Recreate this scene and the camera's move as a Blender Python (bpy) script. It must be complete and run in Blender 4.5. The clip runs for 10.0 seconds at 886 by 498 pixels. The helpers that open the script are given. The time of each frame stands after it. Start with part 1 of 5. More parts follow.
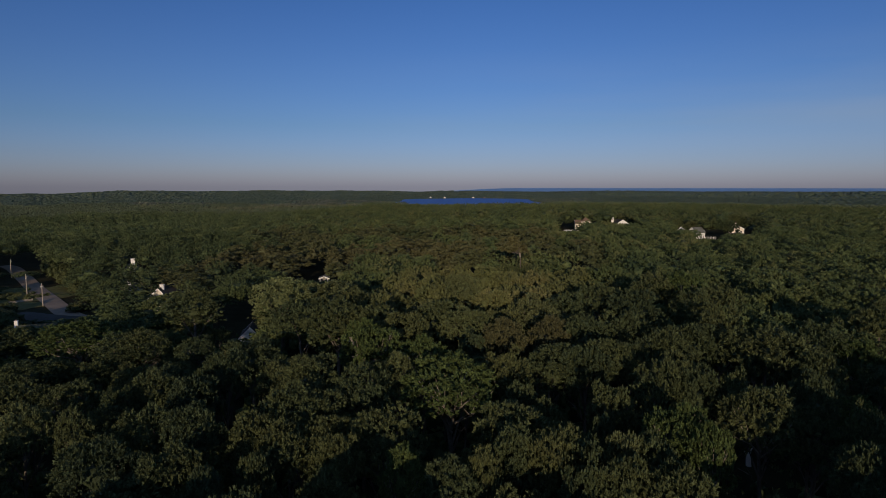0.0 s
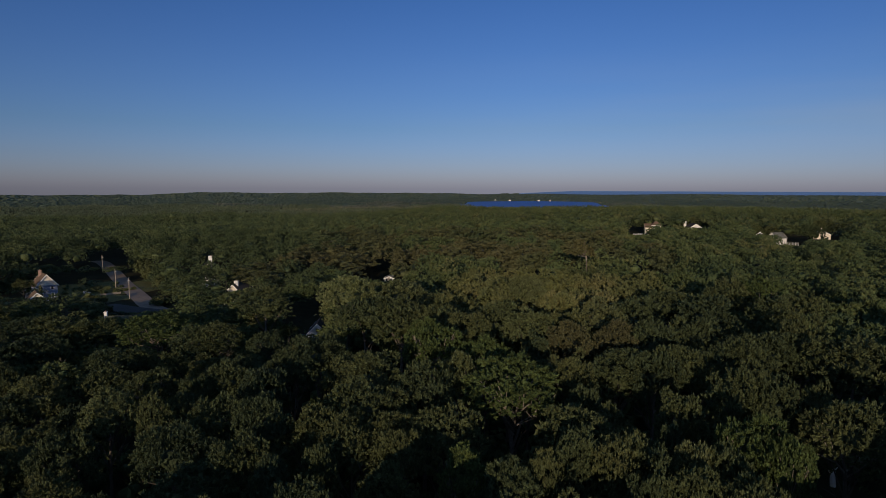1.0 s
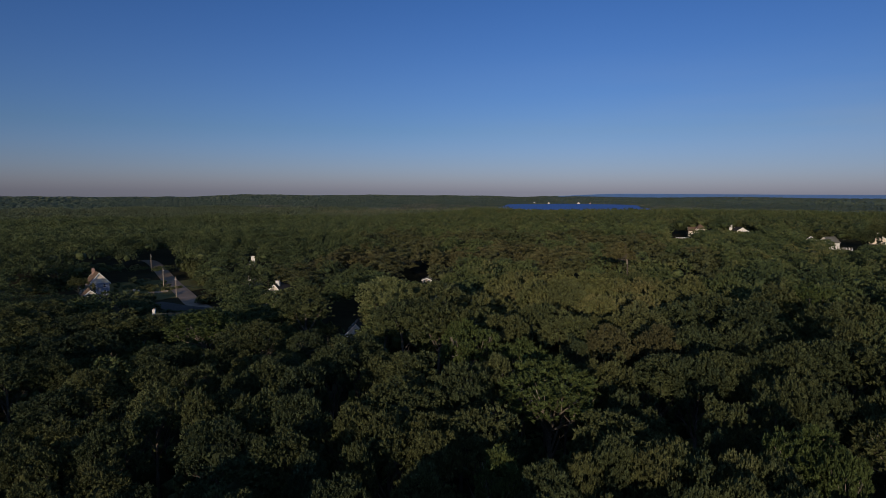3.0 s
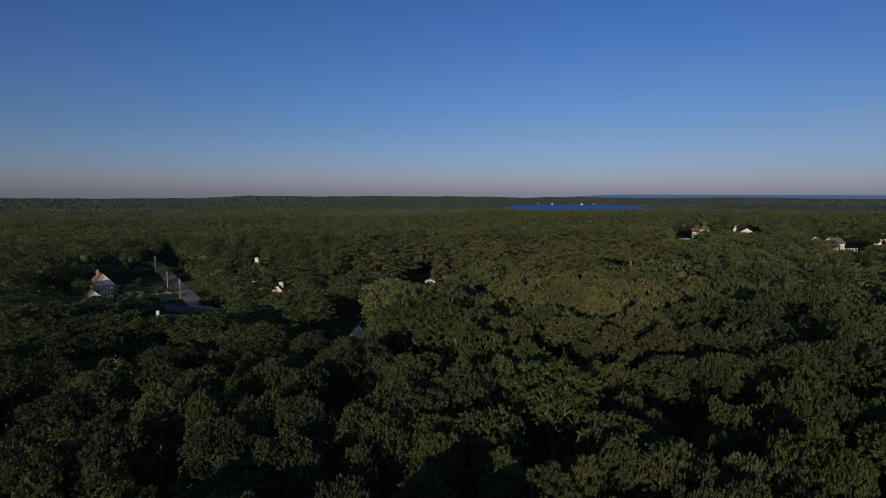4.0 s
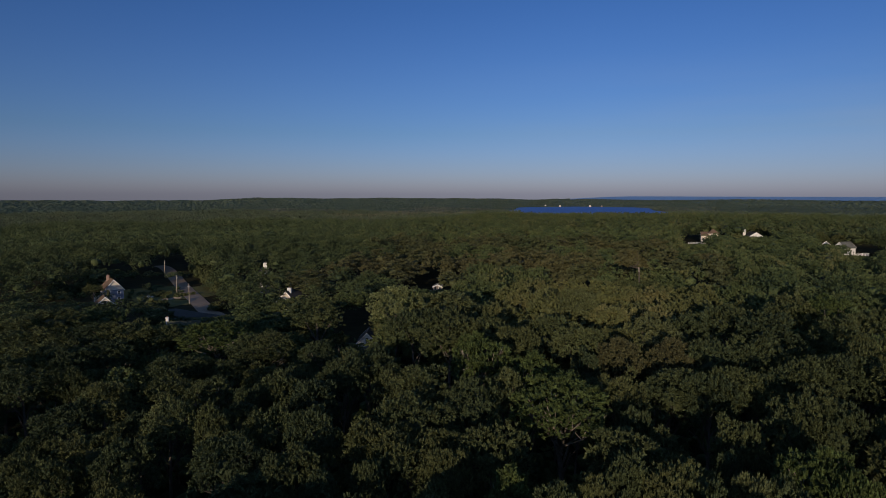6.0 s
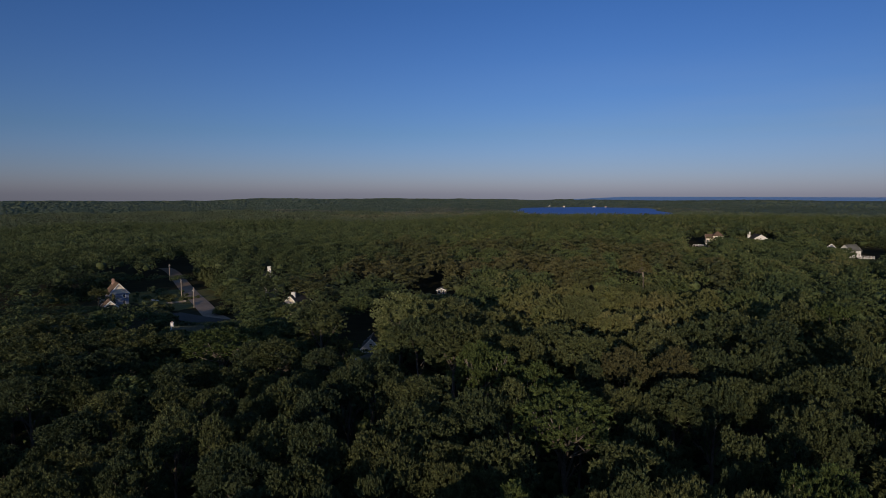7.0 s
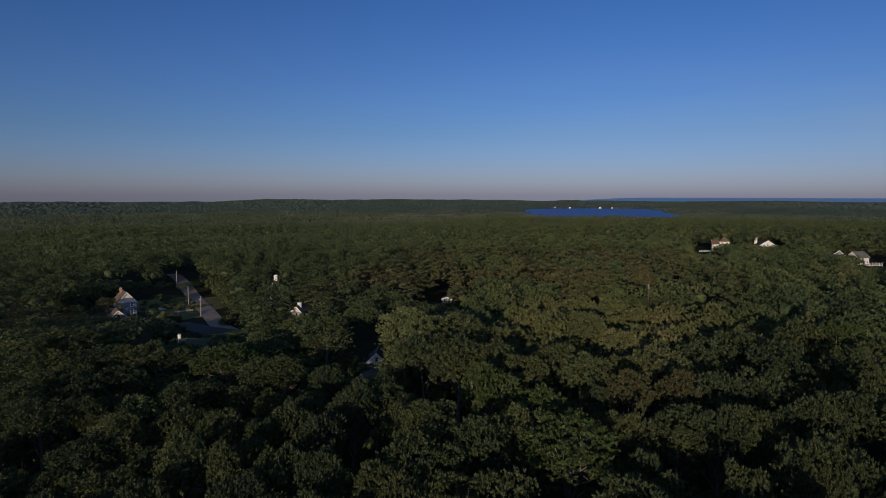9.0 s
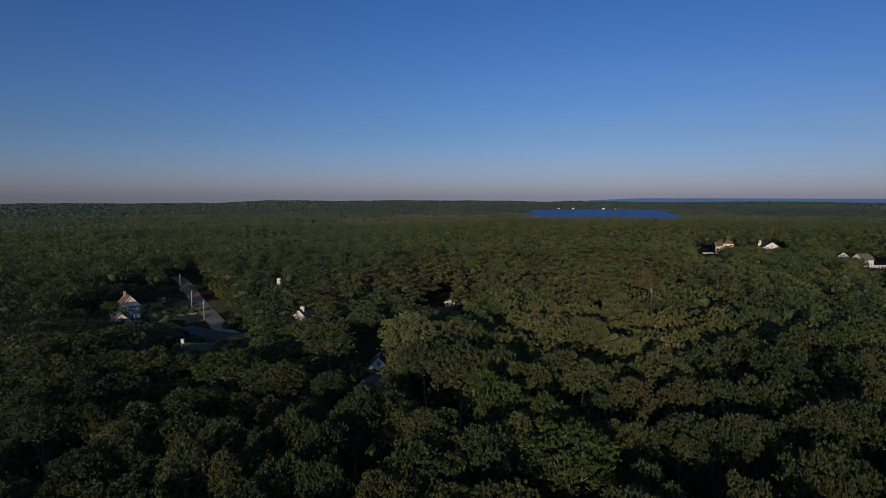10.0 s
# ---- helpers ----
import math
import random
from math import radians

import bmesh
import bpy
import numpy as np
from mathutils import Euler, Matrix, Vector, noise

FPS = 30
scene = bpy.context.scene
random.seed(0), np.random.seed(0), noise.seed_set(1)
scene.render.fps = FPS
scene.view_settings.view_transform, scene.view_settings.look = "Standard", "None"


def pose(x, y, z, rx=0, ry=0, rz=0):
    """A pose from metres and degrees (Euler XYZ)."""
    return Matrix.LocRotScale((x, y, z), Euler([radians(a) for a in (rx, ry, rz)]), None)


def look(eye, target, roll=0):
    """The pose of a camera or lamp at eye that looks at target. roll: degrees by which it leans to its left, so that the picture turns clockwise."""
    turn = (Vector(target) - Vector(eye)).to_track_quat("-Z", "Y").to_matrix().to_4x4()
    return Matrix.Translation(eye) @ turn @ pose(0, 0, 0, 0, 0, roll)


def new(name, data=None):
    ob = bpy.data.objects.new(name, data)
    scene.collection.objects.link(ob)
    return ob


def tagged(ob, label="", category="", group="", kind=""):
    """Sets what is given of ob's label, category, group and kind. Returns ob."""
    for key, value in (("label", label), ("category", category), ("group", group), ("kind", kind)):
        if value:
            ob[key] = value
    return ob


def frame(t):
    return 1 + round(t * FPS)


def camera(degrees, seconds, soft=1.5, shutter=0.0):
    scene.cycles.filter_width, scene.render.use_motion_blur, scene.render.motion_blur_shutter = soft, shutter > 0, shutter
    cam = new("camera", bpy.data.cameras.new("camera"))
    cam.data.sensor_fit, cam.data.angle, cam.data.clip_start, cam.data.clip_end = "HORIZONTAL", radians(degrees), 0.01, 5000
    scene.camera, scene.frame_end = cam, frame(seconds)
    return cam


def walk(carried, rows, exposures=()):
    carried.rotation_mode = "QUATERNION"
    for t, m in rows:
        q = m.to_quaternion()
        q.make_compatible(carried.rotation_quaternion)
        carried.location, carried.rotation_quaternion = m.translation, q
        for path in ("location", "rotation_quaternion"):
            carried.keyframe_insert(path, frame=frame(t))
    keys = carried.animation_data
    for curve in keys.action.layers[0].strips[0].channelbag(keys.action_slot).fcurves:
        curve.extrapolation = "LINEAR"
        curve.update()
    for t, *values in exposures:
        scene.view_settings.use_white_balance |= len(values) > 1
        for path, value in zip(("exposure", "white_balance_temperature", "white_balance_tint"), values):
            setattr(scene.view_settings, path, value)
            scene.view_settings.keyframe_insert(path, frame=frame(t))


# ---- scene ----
# camera: a hovering aircraft that turns to its left, then climbs
cam = camera(74.27, 10.0, soft=0.75)
PATH = (
    (0.0, 0.00, 0.00, 44.99, 83.925, 0.02, 0.000),
    (0.5, -0.01, 0.10, 44.75, 84.069, 0.02, 2.236),
    (1.0, 0.08, 0.15, 44.52, 84.178, -0.15, 6.336),
    (1.5, 0.14, 0.18, 44.46, 84.216, -0.28, 9.176),
    (2.0, 0.08, 0.16, 44.40, 84.270, -0.28, 9.646),
    (2.5, 0.06, 0.12, 44.37, 84.344, -0.27, 9.865),
    (4.0, 0.07, 0.17, 44.48, 84.507, -0.12, 10.385),
    (4.5, 0.11, 0.22, 44.63, 84.564, -0.11, 10.589),
    (5.0, 0.13, 0.20, 45.00, 84.586, -0.10, 10.791),
    (5.5, 0.13, 0.18, 45.49, 84.647, -0.10, 10.968),
    (7.0, 0.06, 0.15, 47.79, 84.688, -0.08, 11.498),
    (7.5, 0.09, 0.16, 48.58, 84.719, -0.08, 11.700),
    (8.0, 0.11, 0.16, 49.47, 84.753, -0.07, 11.825),
    (8.5, 0.18, 0.12, 50.55, 84.754, -0.08, 11.972),
    (9.0, 0.20, 0.04, 51.75, 84.726, -0.08, 12.063),
    (9.5, 0.32, 0.08, 52.77, 84.779, -0.06, 12.190),
    (9.7, 0.42, 0.18, 52.97, 84.800, 0.00, 12.360),
    (10.0, 0.45, 0.20, 52.97, 84.802, 0.00, 12.381),
)
# the white balance drifts a little cooler on the way
walk(cam, [(t, pose(x, y, z, rx, ry, rz)) for t, x, y, z, rx, ry, rz in PATH],
     ((0.0, -0.3, 6500, 10), (2.0, -0.3, 6380, 10), (6.0, -0.3, 6330, 10), (10.0, -0.3, 6220, 10)))

# ---- light: low evening sun behind the camera, clear sky ----
SUN_ELEVATION = 9.5
SUN_AZIMUTH = 184.0          # compass angle from +y towards +x
world = bpy.data.worlds.new("evening_sky")
scene.world = world
world.use_nodes = True
wn, wl = world.node_tree.nodes, world.node_tree.links
sky = wn.new("ShaderNodeTexSky")
sky.sky_type = "NISHITA"
sky.sun_disc = False
sky.sun_elevation = radians(SUN_ELEVATION)
sky.sun_rotation = radians(SUN_AZIMUTH)
sky.air_density, sky.dust_density, sky.ozone_density = 1.0, 0.6, 1.6
# the clear blue grade of the evening air, a little rosier low down
way = wn.new("ShaderNodeTexCoord")
split = wn.new("ShaderNodeSeparateXYZ")
wl.new(way.outputs["Generated"], split.inputs[0])
grade = wn.new("ShaderNodeValToRGB")
grade.color_ramp.elements[0].color, grade.color_ramp.elements[0].position = (0.49, 0.58, 1.36, 1), 0.0
grade.color_ramp.elements[1].color, grade.color_ramp.elements[1].position = (0.24, 0.42, 0.84, 1), 0.30
grade.color_ramp.elements.new(0.05).color = (0.40, 0.51, 1.08, 1)
grade.color_ramp.elements.new(0.10).color = (0.33, 0.47, 0.90, 1)
# upper sky, out of view, brightened to lift the shadows
grade.color_ramp.elements.new(0.75).color = (1.06, 1.12, 1.26, 1)
wl.new(split.outputs["Z"], grade.inputs[0])
tint = wn.new("ShaderNodeMix")
tint.data_type, tint.blend_type = "RGBA", "MULTIPLY"
tint.inputs[0].default_value = 1.0
wl.new(sky.outputs[0], tint.inputs[6])
wl.new(grade.outputs[0], tint.inputs[7])
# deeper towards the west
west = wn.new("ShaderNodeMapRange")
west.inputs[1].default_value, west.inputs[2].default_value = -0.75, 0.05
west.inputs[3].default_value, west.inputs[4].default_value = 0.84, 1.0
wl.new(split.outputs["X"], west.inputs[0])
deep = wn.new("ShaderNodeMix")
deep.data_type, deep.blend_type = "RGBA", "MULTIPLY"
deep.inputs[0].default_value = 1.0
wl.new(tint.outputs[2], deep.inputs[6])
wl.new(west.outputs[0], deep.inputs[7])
# a faint veil of cirrus low in the sky
veil = wn.new("ShaderNodeTexNoise")
veil.inputs["Scale"].default_value, veil.inputs["Detail"].default_value = 1.6, 4.0
flat = wn.new("ShaderNodeMapping")
flat.inputs["Scale"].default_value = (1.0, 1.0, 9.0)
flat.inputs["Rotation"].default_value = (0.0, radians(-5), 0.0)
wl.new(way.outputs["Generated"], flat.inputs[0])
wl.new(flat.outputs[0], veil.inputs["Vector"])
side_way = wn.new("ShaderNodeMapRange")
side_way.inputs[1].default_value, side_way.inputs[2].default_value = -0.25, 0.6
side_way.inputs[3].default_value, side_way.inputs[4].default_value = 0.0, 0.34
wl.new(split.outputs["X"], side_way.inputs[0])
band = wn.new("ShaderNodeValToRGB")
band.color_ramp.elements[0].position, band.color_ramp.elements[0].color = 0.03, (0, 0, 0, 1)
band.color_ramp.elements[1].position, band.color_ramp.elements[1].color = 0.22, (0, 0, 0, 1)
band.color_ramp.elements.new(0.10).color = (1, 1, 1, 1)
wl.new(split.outputs["Z"], band.inputs[0])
wisp = wn.new("ShaderNodeMapRange")
wisp.inputs[1].default_value, wisp.inputs[2].default_value = 0.38, 0.68
wl.new(veil.outputs[0], wisp.inputs[0])
amount = wn.new("ShaderNodeMath")
amount.operation = "MULTIPLY"
wl.new(side_way.outputs[0], amount.inputs[0])
wl.new(band.outputs[0], amount.inputs[1])
amount2 = wn.new("ShaderNodeMath")
amount2.operation = "MULTIPLY"
wl.new(amount.outputs[0], amount2.inputs[0])
wl.new(wisp.outputs[0], amount2.inputs[1])
cloud = wn.new("ShaderNodeMix")
cloud.data_type = "RGBA"
cloud.inputs[7].default_value = (2.6, 3.0, 3.9, 1)
wl.new(amount2.outputs[0], cloud.inputs[0])
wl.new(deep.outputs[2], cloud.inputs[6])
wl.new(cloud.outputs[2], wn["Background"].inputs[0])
wn["Background"].inputs[1].default_value = 0.137
sun_data = bpy.data.lights.new("sun", "SUN")
sun_data.energy, sun_data.angle, sun_data.color = 3.6, radians(0.55), (1.0, 0.785, 0.55)
sun = new("sun", sun_data)
az, el = radians(SUN_AZIMUTH), radians(SUN_ELEVATION)
sun.matrix_world = look((0, 0, 0), (-math.sin(az) * math.cos(el), -math.cos(az) * math.cos(el), -math.sin(el)))


# ---- materials ----
def material(name, rough=0.7, spec=0.3, metal=0.0):
    m = bpy.data.materials.new(name)
    m.use_nodes = True
    b = m.node_tree.nodes["Principled BSDF"]
    b.inputs["Roughness"].default_value = rough
    b.inputs["Specular IOR Level"].default_value = spec
    b.inputs["Metallic"].default_value = metal
    return m, m.node_tree.nodes, m.node_tree.links, b


def ramp(nodes, stops):
    r = nodes.new("ShaderNodeValToRGB")
    e = r.color_ramp.elements
    e[0].position, e[0].color = stops[0][0], (*stops[0][1], 1)
    e[1].position, e[1].color = stops[-1][0], (*stops[-1][1], 1)
    for p, c in stops[1:-1]:
        e.new(p).color = (*c, 1)
    return r


def noise_node(nodes, links, scale, detail=3.0, world_space=True, rough=0.55):
    n = nodes.new("ShaderNodeTexNoise")
    n.inputs["Scale"].default_value = scale
    n.inputs["Detail"].default_value = detail
    n.inputs["Roughness"].default_value = rough
    if world_space:
        g = nodes.new("ShaderNodeNewGeometry")
        links.new(g.outputs["Position"], n.inputs["Vector"])
    else:
        c = nodes.new("ShaderNodeTexCoord")
        links.new(c.outputs["Object"], n.inputs["Vector"])
    return n


def mixed(nodes, links, kind, fac, a, b):
    m = nodes.new("ShaderNodeMix")
    m.data_type, m.blend_type = "RGBA", kind
    for sock, v in ((0, fac), (6, a), (7, b)):
        if isinstance(v, (int, float)):
            m.inputs[sock].default_value = v
        elif isinstance(v, tuple):
            m.inputs[sock].default_value = (*v, 1)
        else:
            links.new(v, m.inputs[sock])
    return m.outputs[2]


def bump(nodes, links, b, height, strength, distance):
    k = nodes.new("ShaderNodeBump")
    k.inputs["Strength"].default_value, k.inputs["Distance"].default_value = strength, distance
    links.new(height, k.inputs["Height"])
    links.new(k.outputs[0], b.inputs["Normal"])


def leaf_material(name, stops, tree_scale=0.07, object_random=True, speckle=2.4, leafy=(0.95, 2.15), grain=(0.66, 1.30)):
    """Leaves: hue from tree to tree, tone from leaf to leaf, fine leafy relief."""
    m, n, l, b = material(name, 0.6, 0.18)
    patch = noise_node(n, l, tree_scale, 2.0)
    info = n.new("ShaderNodeObjectInfo")
    geo = n.new("ShaderNodeNewGeometry")
    pick = n.new("ShaderNodeMath")
    pick.operation = "MULTIPLY_ADD"
    l.new(info.outputs["Random"], pick.inputs[0])
    pick.inputs[1].default_value = 0.6 if object_random else 0.0
    spread = n.new("ShaderNodeMapRange")
    spread.inputs[1].default_value, spread.inputs[2].default_value = 0.3, 0.7
    spread.inputs[4].default_value = 0.4 if object_random else 1.0
    l.new(patch.outputs[0], spread.inputs[0])
    l.new(spread.outputs[0], pick.inputs[2])
    col = ramp(n, stops)
    l.new(pick.outputs[0], col.inputs[0])
    leaf = n.new("ShaderNodeMapRange")
    leaf.inputs[3].default_value, leaf.inputs[4].default_value = leafy
    l.new(geo.outputs["Random Per Island"], leaf.inputs[0])
    fine = noise_node(n, l, speckle, 3.0, True, 0.7)
    dots = n.new("ShaderNodeMapRange")
    dots.inputs[1].default_value, dots.inputs[2].default_value = 0.36, 0.64
    dots.inputs[3].default_value, dots.inputs[4].default_value = grain
    l.new(fine.outputs[0], dots.inputs[0])
    both = n.new("ShaderNodeMath")
    both.operation = "MULTIPLY"
    l.new(leaf.outputs[0], both.inputs[0])
    l.new(dots.outputs[0], both.inputs[1])
    out = mixed(n, l, "MULTIPLY", 1.0, col.outputs[0], both.outputs[0])
    l.new(out, b.inputs["Base Color"])
    # thin leaves let some light through
    thin = n.new("ShaderNodeBsdfTranslucent")
    l.new(out, thin.inputs["Color"])
    both_sides = n.new("ShaderNodeMixShader")
    both_sides.inputs[0].default_value = 0.32 if object_random else 0.17
    surface = n["Material Output"].inputs["Surface"]
    l.new(b.outputs[0], both_sides.inputs[1])
    l.new(thin.outputs[0], both_sides.inputs[2])
    l.new(both_sides.outputs[0], surface)
    bump(n, l, b, fine.outputs[0], 1.0, 0.9 / speckle)
    return m


OAK_STOPS = ((0.0, (0.031, 0.044, 0.024)), (0.3, (0.043, 0.057, 0.027)), (0.55, (0.056, 0.068, 0.029)), (0.8, (0.066, 0.074, 0.030)), (1.0, (0.079, 0.079, 0.034)))
M_LEAF = leaf_material("oak_leaves", OAK_STOPS, 0.07, True, 3.6)
M_PALE_LEAF = leaf_material("pale_oak_leaves", ((0.0, (0.068, 0.082, 0.034)), (1.0, (0.090, 0.098, 0.044))), 0.07, True, 3.6)
M_YELLOW_LEAF = leaf_material("yellowish_leaves", ((0.0, (0.108, 0.128, 0.052)), (1.0, (0.128, 0.142, 0.062))), 0.07, True, 3.6)
M_FRESH_LEAF = leaf_material("fresh_oak_leaves", ((0.0, (0.046, 0.066, 0.022)), (1.0, (0.062, 0.082, 0.027))), 0.07, True, 3.6)
M_OLIVE_LEAF = leaf_material("olive_brown_leaves", ((0.0, (0.056, 0.058, 0.027)), (1.0, (0.072, 0.069, 0.032))), 0.07, True, 3.6)
WOODS_STOPS = ((0.0, (0.036, 0.054, 0.026)), (0.3, (0.050, 0.069, 0.029)), (0.55, (0.064, 0.083, 0.032)), (0.8, (0.078, 0.091, 0.036)), (1.0, (0.096, 0.099, 0.041)))
M_WOODS = leaf_material("woodland_leaves", WOODS_STOPS, 0.08, False, 2.2, (1.15, 1.85), (0.74, 1.24))
M_FAR_WOODS = leaf_material("far_woodland_leaves", ((0.0, (0.031, 0.046, 0.022)), (0.3, (0.043, 0.059, 0.024)), (0.55, (0.056, 0.071, 0.027)), (0.8, (0.068, 0.077, 0.031)), (1.0, (0.082, 0.083, 0.034))), 0.055, False, 1.2, (1.25, 1.7), (0.78, 1.2))
# lighter leaf colour stands for the bright spot opposite the sun
M_GLOW_WOODS = leaf_material("sun_glow_leaves", ((0.0, (0.066, 0.077, 0.029)), (0.6, (0.086, 0.092, 0.036)), (1.0, (0.110, 0.106, 0.045))), 0.06, False, 2.2, (1.15, 1.85), (0.74, 1.24))
# distance haze is put into this colour: paler and bluer than the nearer leaves
M_HAZY_FAR = leaf_material("hazy_far_leaves", ((0.0, (0.048, 0.065, 0.041)), (0.5, (0.064, 0.081, 0.048)), (1.0, (0.084, 0.095, 0.055))), 0.012, False, 0.5, (1.15, 1.85), (0.74, 1.24))
M_PINE = leaf_material("pine_needles", ((0.0, (0.039, 0.052, 0.023)), (0.4, (0.056, 0.062, 0.027)), (0.75, (0.068, 0.067, 0.030)), (1.0, (0.076, 0.070, 0.032))), 0.024, False, 1.3, (1.15, 1.85), (0.74, 1.24))
M_SWAMP = leaf_material("pale_leaves", ((0.0, (0.056, 0.068, 0.036)), (0.45, (0.090, 0.095, 0.056)), (1.0, (0.135, 0.134, 0.088))), 0.02, False, 0.5, (1.15, 1.85), (0.74, 1.24))
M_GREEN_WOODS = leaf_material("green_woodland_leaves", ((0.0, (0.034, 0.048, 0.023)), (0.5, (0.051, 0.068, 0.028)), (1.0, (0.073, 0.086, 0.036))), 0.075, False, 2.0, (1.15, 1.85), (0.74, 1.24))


def simple(name, dark, light, scale, rough=0.8, spec=0.2, relief=0.0, detail=4.0, metal=0.0, local=True):
    m, n, l, b = material(name, rough, spec, metal)
    a = noise_node(n, l, scale, detail, not local)
    big = noise_node(n, l, scale * 0.13, 2.0, not local)
    mixv = n.new("ShaderNodeMath")
    mixv.operation = "MULTIPLY_ADD"
    l.new(big.outputs[0], mixv.inputs[0])
    mixv.inputs[1].default_value = 0.5
    half = n.new("ShaderNodeMath")
    half.operation = "MULTIPLY"
    l.new(a.outputs[0], half.inputs[0])
    half.inputs[1].default_value = 0.5
    l.new(half.outputs[0], mixv.inputs[2])
    c = ramp(n, ((0.3, dark), (0.7, light)))
    l.new(mixv.outputs[0], c.inputs[0])
    l.new(c.outputs[0], b.inputs["Base Color"])
    if relief:
        bump(n, l, b, a.outputs[0], 0.6, relief)
    return m


M_BARK = simple("grey_bark", (0.055, 0.047, 0.038), (0.15, 0.13, 0.11), 6.0, 0.9, 0.1, 0.03)
M_PALE_BARK = simple("pale_bark", (0.15, 0.13, 0.105), (0.28, 0.25, 0.21), 5.0, 0.85, 0.1, 0.02)
M_FLOOR = simple("forest_floor", (0.018, 0.017, 0.010), (0.045, 0.042, 0.022), 0.25, 0.95, 0.05, 0.2, local=False)
M_GRASS = simple("lawn", (0.07, 0.075, 0.026), (0.17, 0.15, 0.065), 0.9, 0.9, 0.08, 0.05, local=False)
M_ASPHALT = simple("old_asphalt", (0.19, 0.145, 0.115), (0.29, 0.225, 0.18), 0.5, 0.9, 0.2, 0.01, local=False)
# asphalt darkened: the trees' shade at the junction is put into its colour
M_SHADED_ASPHALT = simple("shaded_asphalt", (0.042, 0.040, 0.039), (0.075, 0.071, 0.068), 0.5, 0.9, 0.2, 0.01, local=False)
M_WHITE = simple("white_clapboard", (0.62, 0.61, 0.60), (0.80, 0.79, 0.77), 1.2, 0.6, 0.3)
# blue paint darkened: shade on these walls is put into the colour
M_BLUE = simple("blue_grey_clapboard", (0.15, 0.18, 0.26), (0.21, 0.25, 0.34), 1.2, 0.6, 0.3)
M_CREAM = simple("cream_clapboard", (0.60, 0.52, 0.42), (0.76, 0.68, 0.56), 1.2, 0.6, 0.3)
M_BRICK = simple("red_brick", (0.28, 0.17, 0.13), (0.42, 0.28, 0.22), 3.0, 0.85, 0.2)
M_ROOF_BROWN = simple("brown_shingles", (0.10, 0.065, 0.045), (0.20, 0.14, 0.10), 2.5, 0.9, 0.15, 0.02)
M_ROOF_GREY = simple("grey_shingles", (0.09, 0.09, 0.085), (0.18, 0.18, 0.165), 2.5, 0.9, 0.15, 0.02)
M_ROOF_DARK = simple("dark_shingles", (0.035, 0.033, 0.033), (0.075, 0.07, 0.07), 2.5, 0.9, 0.15, 0.02)
M_ROOF_GREEN = simple("grey_green_shingles", (0.055, 0.058, 0.042), (0.105, 0.11, 0.08), 2.0, 0.9, 0.12, 0.02)
M_POLE = simple("weathered_pole_wood", (0.24, 0.20, 0.16), (0.42, 0.36, 0.30), 3.0, 0.85, 0.1)
M_METAL = simple("galvanised_metal", (0.35, 0.36, 0.37), (0.5, 0.5, 0.51), 8.0, 0.45, 0.5, 0.0, 4.0, 0.8)
M_GLASS, _n, _l, _b = material("window_glass", 0.06, 0.5)
_b.inputs["Base Color"].default_value = (0.02, 0.025, 0.03, 1)
M_LAMP, _n, _l, _b = material("lamp_lens", 0.2, 0.5)
_b.inputs["Base Color"].default_value = (0.75, 0.66, 0.45, 1)


def water_material(name, base, scale, strength, rough):
    m, n, l, b = material(name, rough, 0.5)
    b.inputs["Base Color"].default_value = (*base, 1)
    b.inputs["IOR"].default_value = 1.33
    b.inputs["Specular IOR Level"].default_value = 0.15
    w = noise_node(n, l, scale, 4.0)
    bump(n, l, b, w.outputs[0], strength, 1.0)
    return m


# base colours hold the reflected blue sky, and haze over the sea
M_LAKE = water_material("lake_water", (0.045, 0.11, 0.36), 0.12, 1.0, 0.45)
M_SEA = water_material("sea_water", (0.20, 0.30, 0.46), 0.03, 0.6, 0.4)


# ---- terrain ----
def smooth(a, b, v):
    s = np.clip((v - a) / (b - a), 0.0, 1.0)
    return s * s * (3 - 2 * s)


def in_lake(x, y, grow=0.0):
    """Below 1 inside the lake."""
    u = (x - 102) / (258 + 0.072 * (y - 2245) + grow)
    v = (y - 2230) / (660 + grow)
    ang = np.arctan2(v, u)
    return (np.abs(u) ** 3.6 + np.abs(v) ** 3.6) ** (1 / 3.6) * (1 + 0.05 * np.sin(3 * ang + 1) + 0.035 * np.sin(7 * ang))


